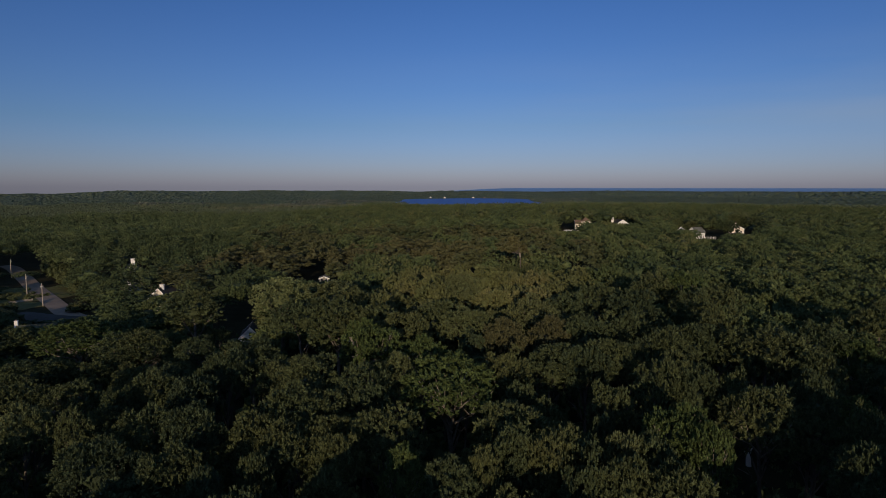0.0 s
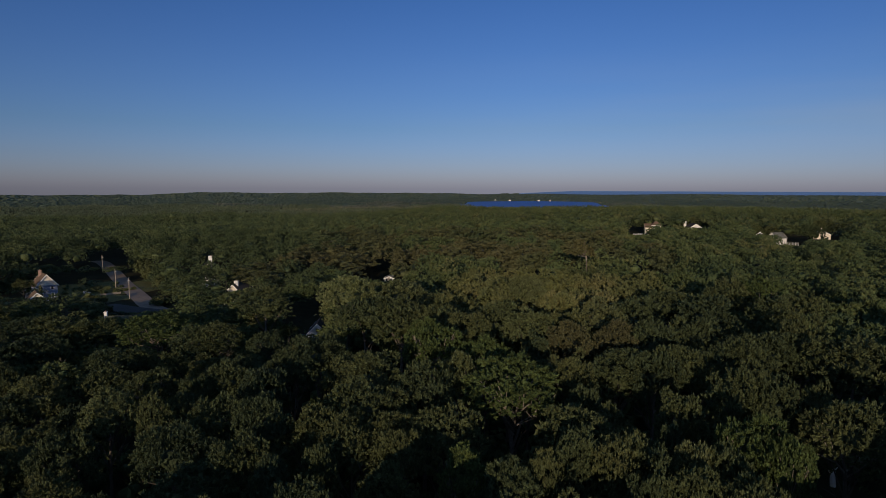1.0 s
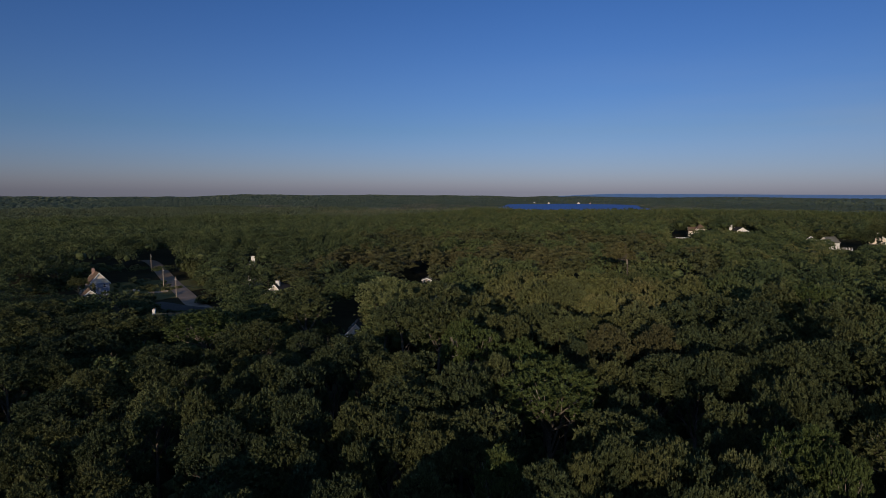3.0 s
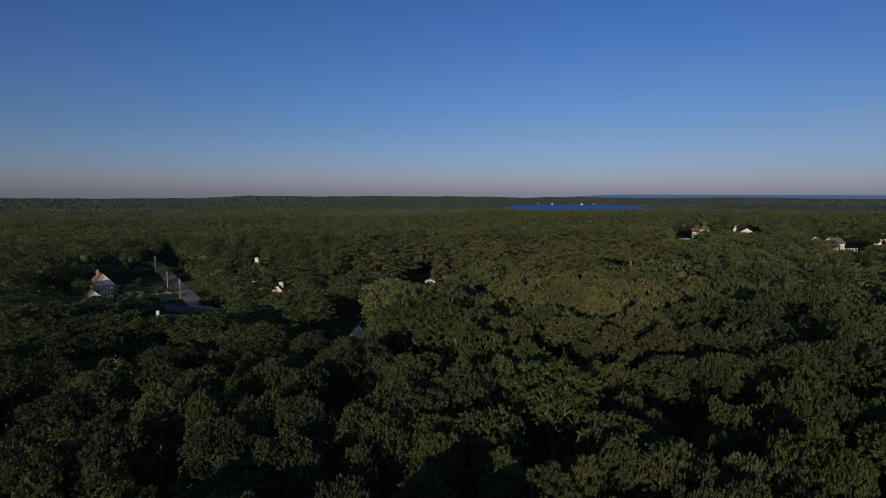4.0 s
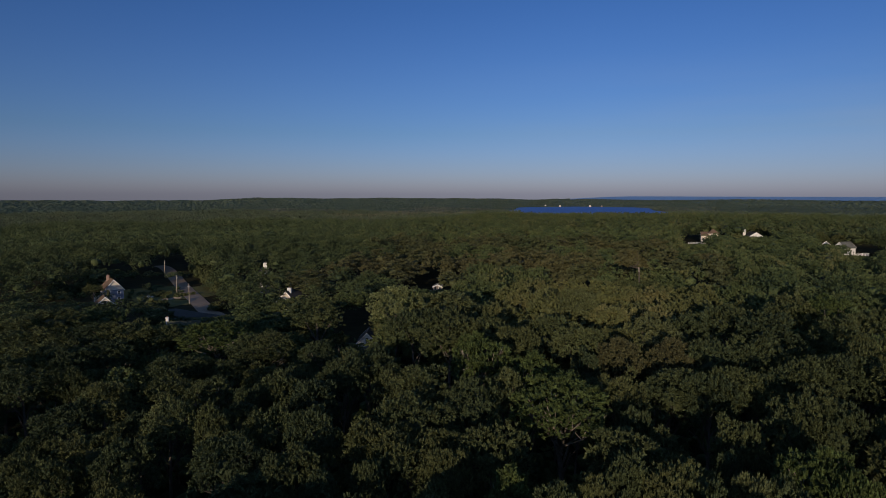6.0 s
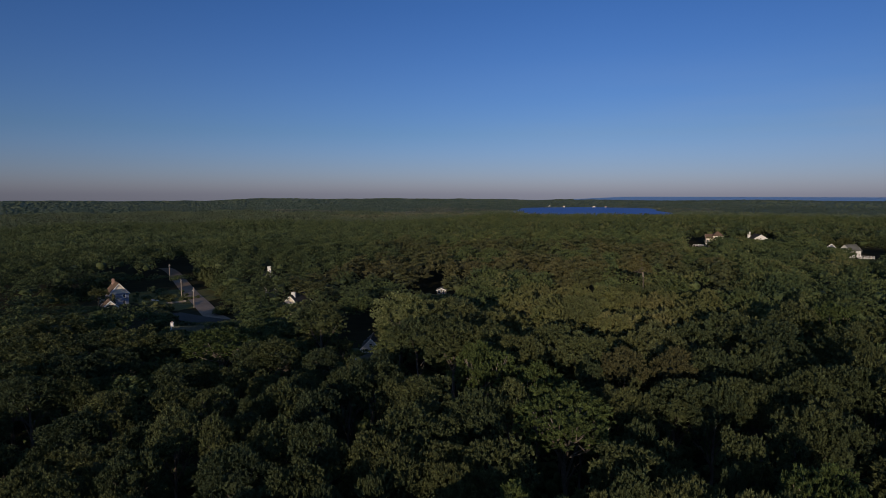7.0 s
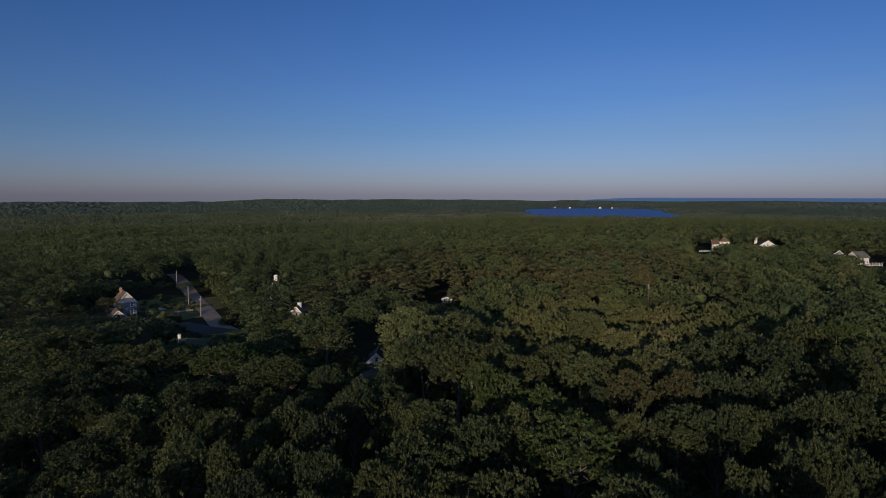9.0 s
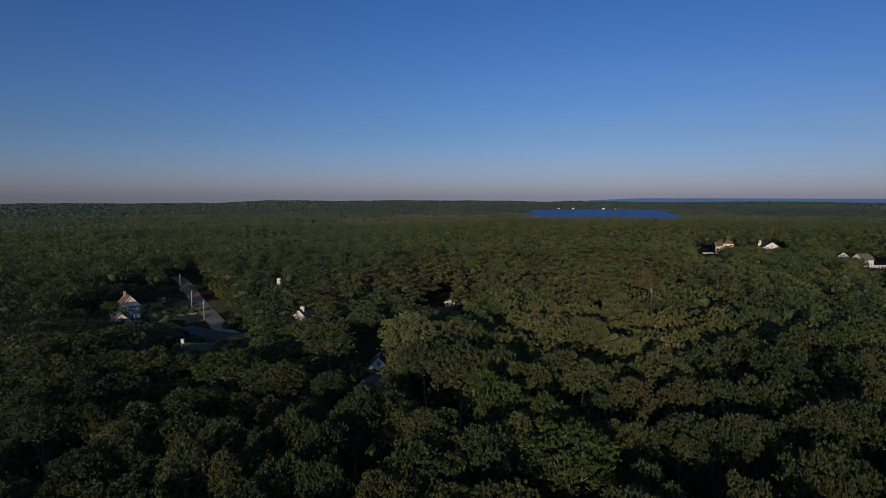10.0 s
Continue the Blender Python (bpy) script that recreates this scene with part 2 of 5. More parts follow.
def height(x, y):
    x, y = np.asarray(x, float), np.asarray(y, float)
    r, a = np.hypot(x, y), np.degrees(np.arctan2(x, y))
    h = 9.5 * np.exp(-((x - 150) / np.where(x < 150, 240, 330)) ** 2 - ((y - 640) / 260) ** 2)
    h = h - 8.5 * smooth(330, 760, r) * (1 - smooth(820, 1350, r)) * (1 - smooth(-21, -3, a))
    h = h + 2.2 * np.sin(x / 160 + 0.7) * np.sin(y / 190) * smooth(180, 420, r)
    h = h + 3.4 * np.sin(x / 68 + 1.3 + np.sin(y / 110)) * np.sin(y / 58 + 0.7 * np.sin(x / 90)) * smooth(270, 430, r) * (1 - smooth(-9, 1, a))
    h = h - 17 * smooth(820, 1350, r) + 3.0 * np.sin(x / 310) * np.sin(y / 270 + 2) * smooth(1200, 1700, r)
    ridge = smooth(-34, -28, a) * (1 - smooth(-9.0, 4.5, a)) * smooth(3600, 4500, r)
    h = h + 17 * ridge + 5 * smooth(2900, 4600, r) * (a < 0) + 25 * smooth(3300, 3900, r) * smooth(-3, 3, a)
    lake = in_lake(x, y, 40)
    h = np.where(lake < 1.15, np.minimum(h, -15.5 + 3.5 * smooth(0.95, 1.15, lake)), h)
    return h * smooth(60, 240, r)


def mesh_object(name, verts, faces, mat, parent=None, smooth_shade=False):
    me = bpy.data.meshes.new(name)
    me.from_pydata(verts, [], faces)
    me.materials.append(mat)
    if smooth_shade:
        me.shade_smooth()
    ob = new(name, me)
    if parent:
        ob.parent = parent
    return ob


def tri_mesh(name, v, f, mat, smooth_shade=False):
    """A mesh from arrays of corners and triangles."""
    me = bpy.data.meshes.new(name)
    me.vertices.add(len(v))
    me.vertices.foreach_set("co", np.ascontiguousarray(v, np.float32).ravel())
    me.loops.add(3 * len(f))
    me.loops.foreach_set("vertex_index", np.ascontiguousarray(f, np.int32).ravel())
    me.polygons.add(len(f))
    me.polygons.foreach_set("loop_start", np.arange(0, 3 * len(f), 3, dtype=np.int32))
    me.polygons.foreach_set("use_smooth", np.full(len(f), smooth_shade))
    me.update(calc_edges=True)
    me.materials.append(mat)
    return me


def ring_sheet(radii, n, zfun):
    ang = np.linspace(0, 2 * np.pi, n, endpoint=False)
    v = [(0.0, 0.0, float(zfun(0, 0)))]
    for r in radii:
        xs, ys = r * np.sin(ang), r * np.cos(ang)
        v += list(zip(xs.tolist(), ys.tolist(), np.broadcast_to(zfun(xs, ys), xs.shape).tolist()))
    f = [(0, 1 + (i + 1) % n, 1 + i) for i in range(n)]
    for k in range(len(radii) - 1):
        a, b = 1 + k * n, 1 + (k + 1) * n
        f += [(a + i, a + (i + 1) % n, b + (i + 1) % n, b + i) for i in range(n)]
    return v, f


radii = np.concatenate([np.arange(15, 300, 15), np.geomspace(300, 4950, 70)])
gv, gf = ring_sheet(radii, 220, height)
ground = tagged(mesh_object("ground", gv, gf, M_FLOOR, None, True), "dark leaf-littered forest floor under the trees", "ground", "", "structure")

# lake and sea
ang = np.linspace(0, 2 * np.pi, 120, endpoint=False)
lake_rim = []
for a in ang:
    ca, sa = math.cos(a), math.sin(a)
    k = (abs(ca) ** 3.6 + abs(sa) ** 3.6) ** (-1 / 3.6) / (1 + 0.05 * math.sin(3 * a + 1) + 0.035 * math.sin(7 * a)) * 1.04
    v_ = sa * k * 660 + 2230
    lake_rim.append((ca * k * (258 + 0.072 * (v_ - 2245)) + 102, v_, -13.0))
lake = tagged(mesh_object("water", lake_rim, [tuple(range(120))], M_LAKE), "deep blue lake among wooded shores", "lake", "", "structure")
sea_v, sea_f = [], []
for i in range(61):
    a = radians(-2.0 + 58 * i / 60)
    s = float(smooth(-2.0, 7.0, math.degrees(a)))
    for r, z in ((3980, -9.0), (4300, -3.0 + 7 * s), (4640, 1.0 + 17 * s), (4940, 4.0 + 29 * s)):
        sea_v.append((r * math.sin(a), r * math.cos(a), z))
for i in range(60):
    for k in range(3):
        sea_f.append((4 * i + k, 4 * i + k + 1, 4 * i + k + 5, 4 * i + k + 4))
sea = tagged(mesh_object("backdrop", sea_v, sea_f, M_SEA), "blue strip of sea along the horizon", "sea", "", "structure")


# ---- trees ----
def ico(sub):
    bm = bmesh.new()
    bmesh.ops.create_icosphere(bm, subdivisions=sub, radius=1.0)
    v = np.array([w.co[:] for w in bm.verts])
    f = np.array([[w.index for w in q.verts] for q in bm.faces])
    bm.free()
    return v, f


OCTA = (np.array([(1, 0, 0), (-1, 0, 0), (0, 1, 0), (0, -1, 0), (0, 0, 1), (0, 0, -1)], float),
        np.array([(0, 2, 4), (2, 1, 4), (1, 3, 4), (3, 0, 4), (2, 0, 5), (1, 2, 5), (3, 1, 5), (0, 3, 5)]))
ICO = {0: OCTA, 1: ico(1), 2: ico(2)}


def leaf_cards(rng, centres, normals, size):
    """Folded leaf sprays, two triangles each."""
    n = len(centres)
    nrm = normals + rng.normal(0, 0.55, (n, 3)) + np.array([0, 0, 0.25])
    nrm /= np.linalg.norm(nrm, axis=1, keepdims=True)
    ref = rng.normal(0, 1, (n, 3))
    a = np.cross(nrm, ref)
    a /= np.linalg.norm(a, axis=1, keepdims=True)
    b = np.cross(nrm, a)
    s = (size * rng.uniform(0.6, 1.35, n))[:, None]
    w = s * rng.uniform(0.3, 0.5, n)[:, None]
    v = np.stack([centres - a * s * 0.6, centres - b * w + nrm * s * 0.18, centres + a * s * 0.6, centres + b * w + nrm * s * 0.18], 1)
    k = 4 * np.arange(n)[:, None]
    f = np.concatenate([k + np.array([[0, 1, 2]]), k + np.array([[0, 2, 3]])])
    return v.reshape(-1, 3), f


def tufts(rng, centres, normals, size, per, broad=False):
    """Sprays of leaves that fan out from each twig end; broad ones have four corners."""
    c = np.repeat(centres, per, 0)
    n = len(c)
    axis = np.repeat(normals, per, 0) * 0.8 + rng.normal(0, 0.6, (n, 3)) + np.array([0, 0, 0.3 if broad else 0.4])
    axis /= np.linalg.norm(axis, axis=1, keepdims=True)
    side = np.cross(axis, rng.normal(0, 1, (n, 3)))
    side /= np.linalg.norm(side, axis=1, keepdims=True)
    s = (size * rng.uniform(0.6, 1.3, n))[:, None]
    if broad:
        w = s * rng.uniform(0.34, 0.52, n)[:, None]
        up = np.cross(axis, side) * s * 0.15
        v = np.stack([c, c + axis * s * 0.55 + side * w + up, c + axis * s, c + axis * s * 0.55 - side * w + up], 1)
        k = 4 * np.arange(n)[:, None]
        return v.reshape(-1, 3), np.concatenate([k + np.array([[0, 1, 2]]), k + np.array([[0, 2, 3]])])
    w = s * rng.uniform(0.30, 0.46, n)[:, None]
    v = np.stack([c - side * w, c + side * w, c + axis * s], 1)
    return v.reshape(-1, 3), np.arange(3 * n).reshape(-1, 3)


def florets(rng, centres, normals, width, tall=(0.8, 1.6), up=0.55):
    """Rounded leafy sprigs: a ring of five corners and a tip, open towards the crown."""
    n = len(centres)
    axis = normals * 0.75 + rng.normal(0, 0.22, (n, 3)) + np.array([0, 0, up])
    axis /= np.linalg.norm(axis, axis=1, keepdims=True)
    a = np.cross(axis, rng.normal(0, 1, (n, 3)))
    a /= np.linalg.norm(a, axis=1, keepdims=True)
    b = np.cross(axis, a)
    w = rng.uniform(*width, n)[:, None]
    h = w * rng.uniform(*tall, n)[:, None]
    ring = []
    for k in range(5):
        t = 2 * math.pi * k / 5
        ring.append(centres + (a * math.cos(t) + b * math.sin(t)) * w * rng.uniform(0.65, 1.25, (n, 1)) - axis * h * rng.uniform(0.2, 0.7, (n, 1)))
    v = np.stack(ring + [centres + axis * h * 0.6 + rng.normal(0, 0.1, (n, 3)) * w], 1)
    at = 6 * np.arange(n)[:, None]
    f = np.concatenate([at + np.array([[k, (k + 1) % 5, 5]]) for k in range(5)])
    return v.reshape(-1, 3), f


def dome_arrays(seed, radius, zc, half, lobes, sprigs, width, loose, size, lobe=(0.19, 0.28), every=1, tall=(0.8, 1.6), up=0.55):
    """A closed, lumpy dome of leaves: clumps covered in rounded sprigs, with loose leaves at the rim."""
    rng = np.random.RandomState(seed)
    i = np.arange(lobes)
    zz = 1 - (i + 0.5) / lobes * 1.42
    turn = i * 2.39996 + rng.uniform(0, 6.28)
    rr = np.sqrt(np.clip(1 - zz ** 2, 0.02, 1))
    p1, p2 = rng.uniform(0, 6.28, 2)
    bulge = 1 + 0.10 * np.sin(2 * turn + p1) + 0.07 * np.sin(3 * turn + p2 + 2 * zz)
    squeeze = rng.uniform(0.77, 0.86, lobes) * bulge
    c = np.stack([rr * np.cos(turn) * radius, rr * np.sin(turn) * radius, zz * half], 1) * squeeze[:, None]
    c += rng.normal(0, 0.03 * radius, (lobes, 3))
    lr = radius * rng.uniform(*lobe, lobes)
    vs, fs, at = [], [], 0
    cores = [(np.array([0, 0, -0.06 * half]), np.array([0.74 * radius, 0.74 * radius, 0.74 * half]), ICO[2])]
    cores += [(c[k], lr[k] * np.array([0.8, 0.8, 0.68]), ICO[1]) for k in range(0, lobes, every)]
    for p, s, (iv, f0) in cores:
        vs.append(iv * (1 + rng.normal(0, 0.10, (len(iv), 1))) * s + p)
        fs.append(f0 + at)
        at += len(iv)

    def spots(m, low, high):
        pick = rng.choice(lobes, m * 3, p=lr ** 2 / (lr ** 2).sum())
        d = rng.normal(0, 1, (m * 3, 3))
        d[:, 2] += 0.3
        d /= np.linalg.norm(d, axis=1, keepdims=True)
        p = c[pick] + d * np.array([1, 1, 0.85]) * (lr[pick] * rng.uniform(low, high, m * 3))[:, None]
        gap = np.linalg.norm((p[:, None] - c[None]) / np.array([1, 1, 0.85]), axis=2) / lr[None]
        gap[np.arange(len(p)), pick] = 2
        inner = np.linalg.norm(p / np.array([radius, radius, half]), axis=1)
        ok = np.where((gap.min(1) > 0.82) & (inner > 0.7))[0][:m]
        return p[ok], d[ok]

    for v, f in (florets(rng, *spots(sprigs, 0.84, 1.04), width, tall, up), tufts(rng, *spots(loose // 3, 0.9, 1.1), size, 3)):
        vs.append(v)
        fs.append(f + at)
        at += len(v)
    v = np.concatenate(vs)
    v[:, 2] += zc
    return v, np.concatenate(fs)


def lump(rng, radius, half, sub, bumps=16, deep=0.30, floor=-0.35):
    """A closed crown surface with rounded bulges; its underside is left away."""
    iv, f0 = ICO[sub]
    d = rng.normal(0, 1, (bumps, 3))
    d[:, 2] = np.abs(d[:, 2]) * 0.8 + 0.1
    d /= np.linalg.norm(d, axis=1, keepdims=True)
    k = np.exp(9.0 * (iv @ d.T - 1)) * rng.uniform(0.5, 1.0, bumps)
    out = 1 - deep + deep * 1.25 * np.minimum(k.max(1) * 1.3, 1.0) + rng.normal(0, 0.035, len(iv))
    v = iv * out[:, None] * np.array([radius, radius, half])
    return v, f0[(iv[f0][:, :, 2] > floor).any(1)]


def leafy_crown(seed, radius, top, half, lobes, sprigs, per, size, lobe=(0.22, 0.36), flat=0.72, heart=2):
    """A broad oak crown: overlapping flattened pads of foliage, each covered in fanned leaf sprigs."""
    rng = np.random.RandomState(seed)
    i = np.arange(lobes)
    zz = 1 - (i + 0.5) / lobes * 1.30
    turn = i * 2.39996 + rng.uniform(0, 6.28)
    rr = np.sqrt(np.clip(1 - zz ** 2, 0.02, 1))
    p1, p2 = rng.uniform(0, 6.28, 2)
    bulge = 1 + 0.13 * np.sin(2 * turn + p1) + 0.09 * np.sin(3 * turn + p2 + 2 * zz)
    reach = rng.uniform(0.66, 0.84, lobes) * bulge
    c = np.stack([rr * np.cos(turn) * radius, rr * np.sin(turn) * radius, zz * half], 1) * reach[:, None]
    c += rng.normal(0, 0.045 * radius, (lobes, 3))
    lr = radius * rng.uniform(*lobe, lobes)
    squash = np.array([1, 1, flat])
    vs, fs, at = [], [], 0
    v, f = lump(rng, (0.44 if heart == 2 else 0.68) * radius, (0.40 if heart == 2 else 0.68) * half, heart, 14, 0.25, -0.6)
    v = v * np.random.RandomState(seed + 5000).uniform(0.66, 1.10, (len(v), 1))
    vs.append(v)
    fs.append(f)
    at += len(v)
    m = sprigs * 3
    pick = rng.choice(lobes, m, p=lr ** 2 / (lr ** 2).sum())
    d = rng.normal(0, 1, (m, 3))
    d[:, 2] += 0.45
    d /= np.linalg.norm(d, axis=1, keepdims=True)
    p = c[pick] + d * squash * (lr[pick] * rng.uniform(0.62, 1.05, m))[:, None]
    gap = np.linalg.norm((p[:, None] - c[None]) / squash, axis=2) / lr[None]
    gap[np.arange(m), pick] = 2
    inner = np.linalg.norm(p / np.array([radius, radius, half]), axis=1)
    ok = np.where((gap.min(1) > 0.78) & (inner > 0.62))[0][:sprigs]
    v, f = tufts(rng, p[ok], d[ok], size, per)
    vs.append(v)
    fs.append(f + at)
    v = np.concatenate(vs)
    v[:, 2] += top - half * 0.93 - 0.12 * radius
    return v, np.concatenate(fs)


def far_crown(seed, radius, zc, half, sub, leaves, size, bumps=16):
    """A crown far away: a bulging surface with a few leaf sprays at its rim."""
    rng = np.random.RandomState(seed)
    v, f = lump(rng, radius, half, sub, bumps)
    if leaves:
        d = rng.normal(0, 1, (leaves, 3))
        d[:, 2] = np.abs(d[:, 2])
        d /= np.linalg.norm(d, axis=1, keepdims=True)
        tv, tf = tufts(rng, d * np.array([radius, radius, half]) * 0.86, d, size, 3, False)
        f = np.concatenate([f, tf + len(v)])
        v = np.concatenate([v, tv])
    return v + np.array([0, 0, zc]), f


def crown_arrays(seed, radius, zc, half, lobes, cards, size, sub=1, lobe=(0.26, 0.42), core=0.7, per=4, every=3, broad=False):
    """A broad crown: many leafy clumps over a dome, with gaps between them."""
    rng = np.random.RandomState(seed)
    i = np.arange(lobes)
    zz = 1 - (i + 0.5) / lobes * 1.45
    az_ = i * 2.39996 + rng.uniform(0, 6.28)
    rr = np.sqrt(np.clip(1 - zz ** 2, 0.02, 1))
    squeeze = rng.uniform(0.68, 0.86, lobes)
    c = np.stack([rr * np.cos(az_) * radius, rr * np.sin(az_) * radius, zz * half], 1) * squeeze[:, None]
    c += rng.normal(0, 0.05 * radius, (lobes, 3))
    lr = radius * rng.uniform(*lobe, lobes)
    vs, fs, at = [], [], 0
    cores = list(zip(c, lr * core))
    if lobes > 3:
        cores = [(np.array([0, 0, -0.08 * half]), np.array([0.66 * radius, 0.66 * radius, 0.64 * half]))]
        cores += [(c[k], lr[k] * core * np.array([1, 1, 0.8])) for k in range(0, lobes, every)]
    for k, (p, s) in enumerate(cores):
        iv, f0 = ICO[2 if k == 0 and lobes > 8 else sub]
        vs.append(iv * (1 + rng.normal(0, 0.14, (len(iv), 1))) * s + p)
        fs.append(f0 + at)
        at += len(iv)
    if cards:
        cards = cards // per
        w = lr ** 2
        pick = rng.choice(len(c), cards * 2, p=w / w.sum())
        d = rng.normal(0, 1, (cards * 2, 3))
        d[:, 2] += 0.35
        d /= np.linalg.norm(d, axis=1, keepdims=True)
        p = c[pick] + d * np.array([1, 1, 0.8]) * (lr[pick] * rng.uniform(0.72, 1.06, cards * 2))[:, None]
        gap = np.linalg.norm((p[:, None] - c[None]) / np.array([1, 1, 0.8]), axis=2) / lr[None]
        gap[np.arange(len(p)), pick] = 2
        ok = np.where(gap.min(1) > 0.8)[0][:cards]
        cv, cf = tufts(rng, p[ok], d[ok], size, per)
        vs.append(cv)
        fs.append(cf + at)
    v = np.concatenate(vs)
    v[:, 2] += zc
    return v, np.concatenate(fs)


def pine_arrays(seed, radius, top, low, tiers, cards, size):
    """A tall conifer: ragged flat whorls, narrower upwards."""
    rng = np.random.RandomState(seed)
    vs, fs, at = [], [], 0
    iv, f0 = ICO[1]
    pts, nrm = [], []
    for k in range(tiers):
        u = (k + 0.5) / tiers
        z = low + (top - low) * u
        r = radius * (1 - u) ** 0.7
        for j in range(3 if tiers > 3 else 1):
            a = rng.uniform(0, 6.28)
            off = (r * rng.uniform(0.3, 0.6) if tiers > 3 else 0)
            c = np.array([off * math.cos(a), off * math.sin(a), z])
            s = np.array([max(r * 0.62, 0.4)] * 2 + [(top - low) / tiers * 0.55])
            vs.append(iv * s * (1 + rng.normal(0, 0.16, (len(iv), 1))) + c)
            fs.append(f0 + at)
            at += len(iv)
            m = max(1, cards // (tiers * (3 if tiers > 3 else 1)))
            d = rng.normal(0, 1, (m, 3))
            d /= np.linalg.norm(d, axis=1, keepdims=True)
            pts.append(c + d * s * 1.1)
            nrm.append(d)
    if cards:
        cv, cf = leaf_cards(rng, np.concatenate(pts), np.concatenate(nrm), size)
        vs.append(cv)
        fs.append(cf + at)
    return np.concatenate(vs), np.concatenate(fs)


def tube(v, f, path, rads, n=6):
    """Adds a tapered tube along a path."""
    start = len(v)
    for k, (p, r) in enumerate(zip(path, rads)):
        p = Vector(p)
        d = (Vector(path[min(k + 1, len(path) - 1)]) - Vector(path[max(k - 1, 0)])).normalized()
        a = d.orthogonal().normalized()
        b = d.cross(a)
        for j in range(n):
            t = 2 * math.pi * j / n
            v.append(tuple(p + (a * math.cos(t) + b * math.sin(t)) * r))
    for k in range(len(path) - 1):
        for j in range(n):
            s = start + k * n
            f.append((s + j, s + (j + 1) % n, s + n + (j + 1) % n, s + n + j))
    f.append(tuple(start + j for j in reversed(range(n))))
    f.append(tuple(start + (len(path) - 1) * n + j for j in range(n)))


def trunk_mesh(seed, top, spread, limbs, mat=None, base=0.28):
    rng = random.Random(seed)
    v, f = [], []
    lean = [(rng.uniform(-0.25, 0.25), rng.uniform(-0.25, 0.25)) for _ in range(4)]
    path = [(0, 0, -0.4), (lean[0][0], lean[0][1], top * 0.3), (lean[1][0] * 2, lean[1][1] * 2, top * 0.6), (lean[2][0] * 3, lean[2][1] * 3, top * 0.86)]
    tube(v, f, path, (base * 1.35, base, base * 0.7, base * 0.25), 8)
    for k in range(limbs):
        a = k * 2.4 + rng.uniform(-0.5, 0.5)
        z0 = top * rng.uniform(0.35, 0.62)
        L = spread * rng.uniform(0.65, 0.98)
        up = top * rng.uniform(0.16, 0.32)
        mid = (L * 0.5 * math.cos(a + 0.2), L * 0.5 * math.sin(a + 0.2), z0 + up * 0.65)
        end = (L * math.cos(a), L * math.sin(a), z0 + up)
        tube(v, f, [(0, 0, z0 - 0.5), mid, end], (base * 0.5, base * 0.3, base * 0.08), 5)
        for q in range(2):
            b = a + rng.uniform(-0.9, 0.9)
            e2 = (mid[0] + L * 0.45 * math.cos(b), mid[1] + L * 0.45 * math.sin(b), mid[2] + up * rng.uniform(0.2, 0.7))
            tube(v, f, [mid, e2], (base * 0.2, base * 0.05), 4)
    me = bpy.data.meshes.new("trunk")
    me.from_pydata(v, [], f)
    me.materials.append(mat or M_BARK)
    return me


def limb_meshes(seed, top, spread):
    """Pale forked limbs that reach the face of the crown, one mesh each."""
    rng = random.Random(seed)
    made = []
    for k in range(9):
        v, f = [], []
        a = k * 0.7 + rng.uniform(-0.3, 0.3)
        z0, z1 = top * rng.uniform(0.55, 0.66), top * rng.uniform(0.70, 0.90)
        reach = spread * rng.uniform(0.74, 0.92) * (1.0 if z1 < 0.82 * top else 0.8)
        knee = (reach * 0.62 * math.cos(a + 0.15), reach * 0.62 * math.sin(a + 0.15), z0 + (z1 - z0) * 0.35)
        tip = (reach * math.cos(a), reach * math.sin(a), z1)
        tube(v, f, [(0, 0, z0 - 0.6), knee, tip], (0.12, 0.085, 0.04), 5)
        for side in (-1, 1):
            b = a + side * rng.uniform(0.16, 0.34)
            fork = (reach * math.cos(b), reach * math.sin(b), knee[2] + (z1 - knee[2]) * rng.uniform(0.3, 1.1))
            tube(v, f, [knee, fork], (0.075, 0.03), 4)
        me = bpy.data.meshes.new("limb")
        me.from_pydata(v, [], f)
        me.materials.append(M_PALE_BARK)
        made.append(me)
    return tuple(made)


OAK_H, OAK_R = 18.0, 5.0
OAKS = []
for s in range(12):
    half = (4.4, 5.0, 4.0, 5.4, 4.6)[s % 5]
    cv, cf = leafy_crown(100 + s, OAK_R, OAK_H, half, (26, 32, 22, 29)[s % 4], 980, 7, 0.43)
    OAKS.append((trunk_mesh(s, OAK_H * 0.90, OAK_R * 0.95, 6), tri_mesh("crown", cv, cf, M_LEAF, True)))
# a few trees stand out: fresher green, yellowish, paler, or brown-green
ODD = {}
for kind, mat, seeds in ((1, M_FRESH_LEAF, (130, 131, 132)), (2, M_PALE_LEAF, (133,)), (3, M_PALE_LEAF, (134, 135)), (4, M_YELLOW_LEAF, (136,)), (5, M_OLIVE_LEAF, (137, 138)), (6, M_LEAF, (139, 140))):
    ODD[kind] = []
    for s in seeds:
        cv, cf = leafy_crown(s, OAK_R, OAK_H, 4.6 if kind != 5 else 3.6, 28, 980, 7, 0.43, (0.22, 0.36), 0.72 if kind != 5 else 0.5)
        ODD[kind].append((trunk_mesh(s, OAK_H * 0.92, OAK_R * 0.9, 7), tri_mesh("crown", cv, cf, mat, True)))
        if kind in (1, 6):
            ODD[kind][-1] += limb_meshes(s, OAK_H, OAK_R)
# plain crowns for added trees out of view that only throw shade
OAKS_BEHIND = []
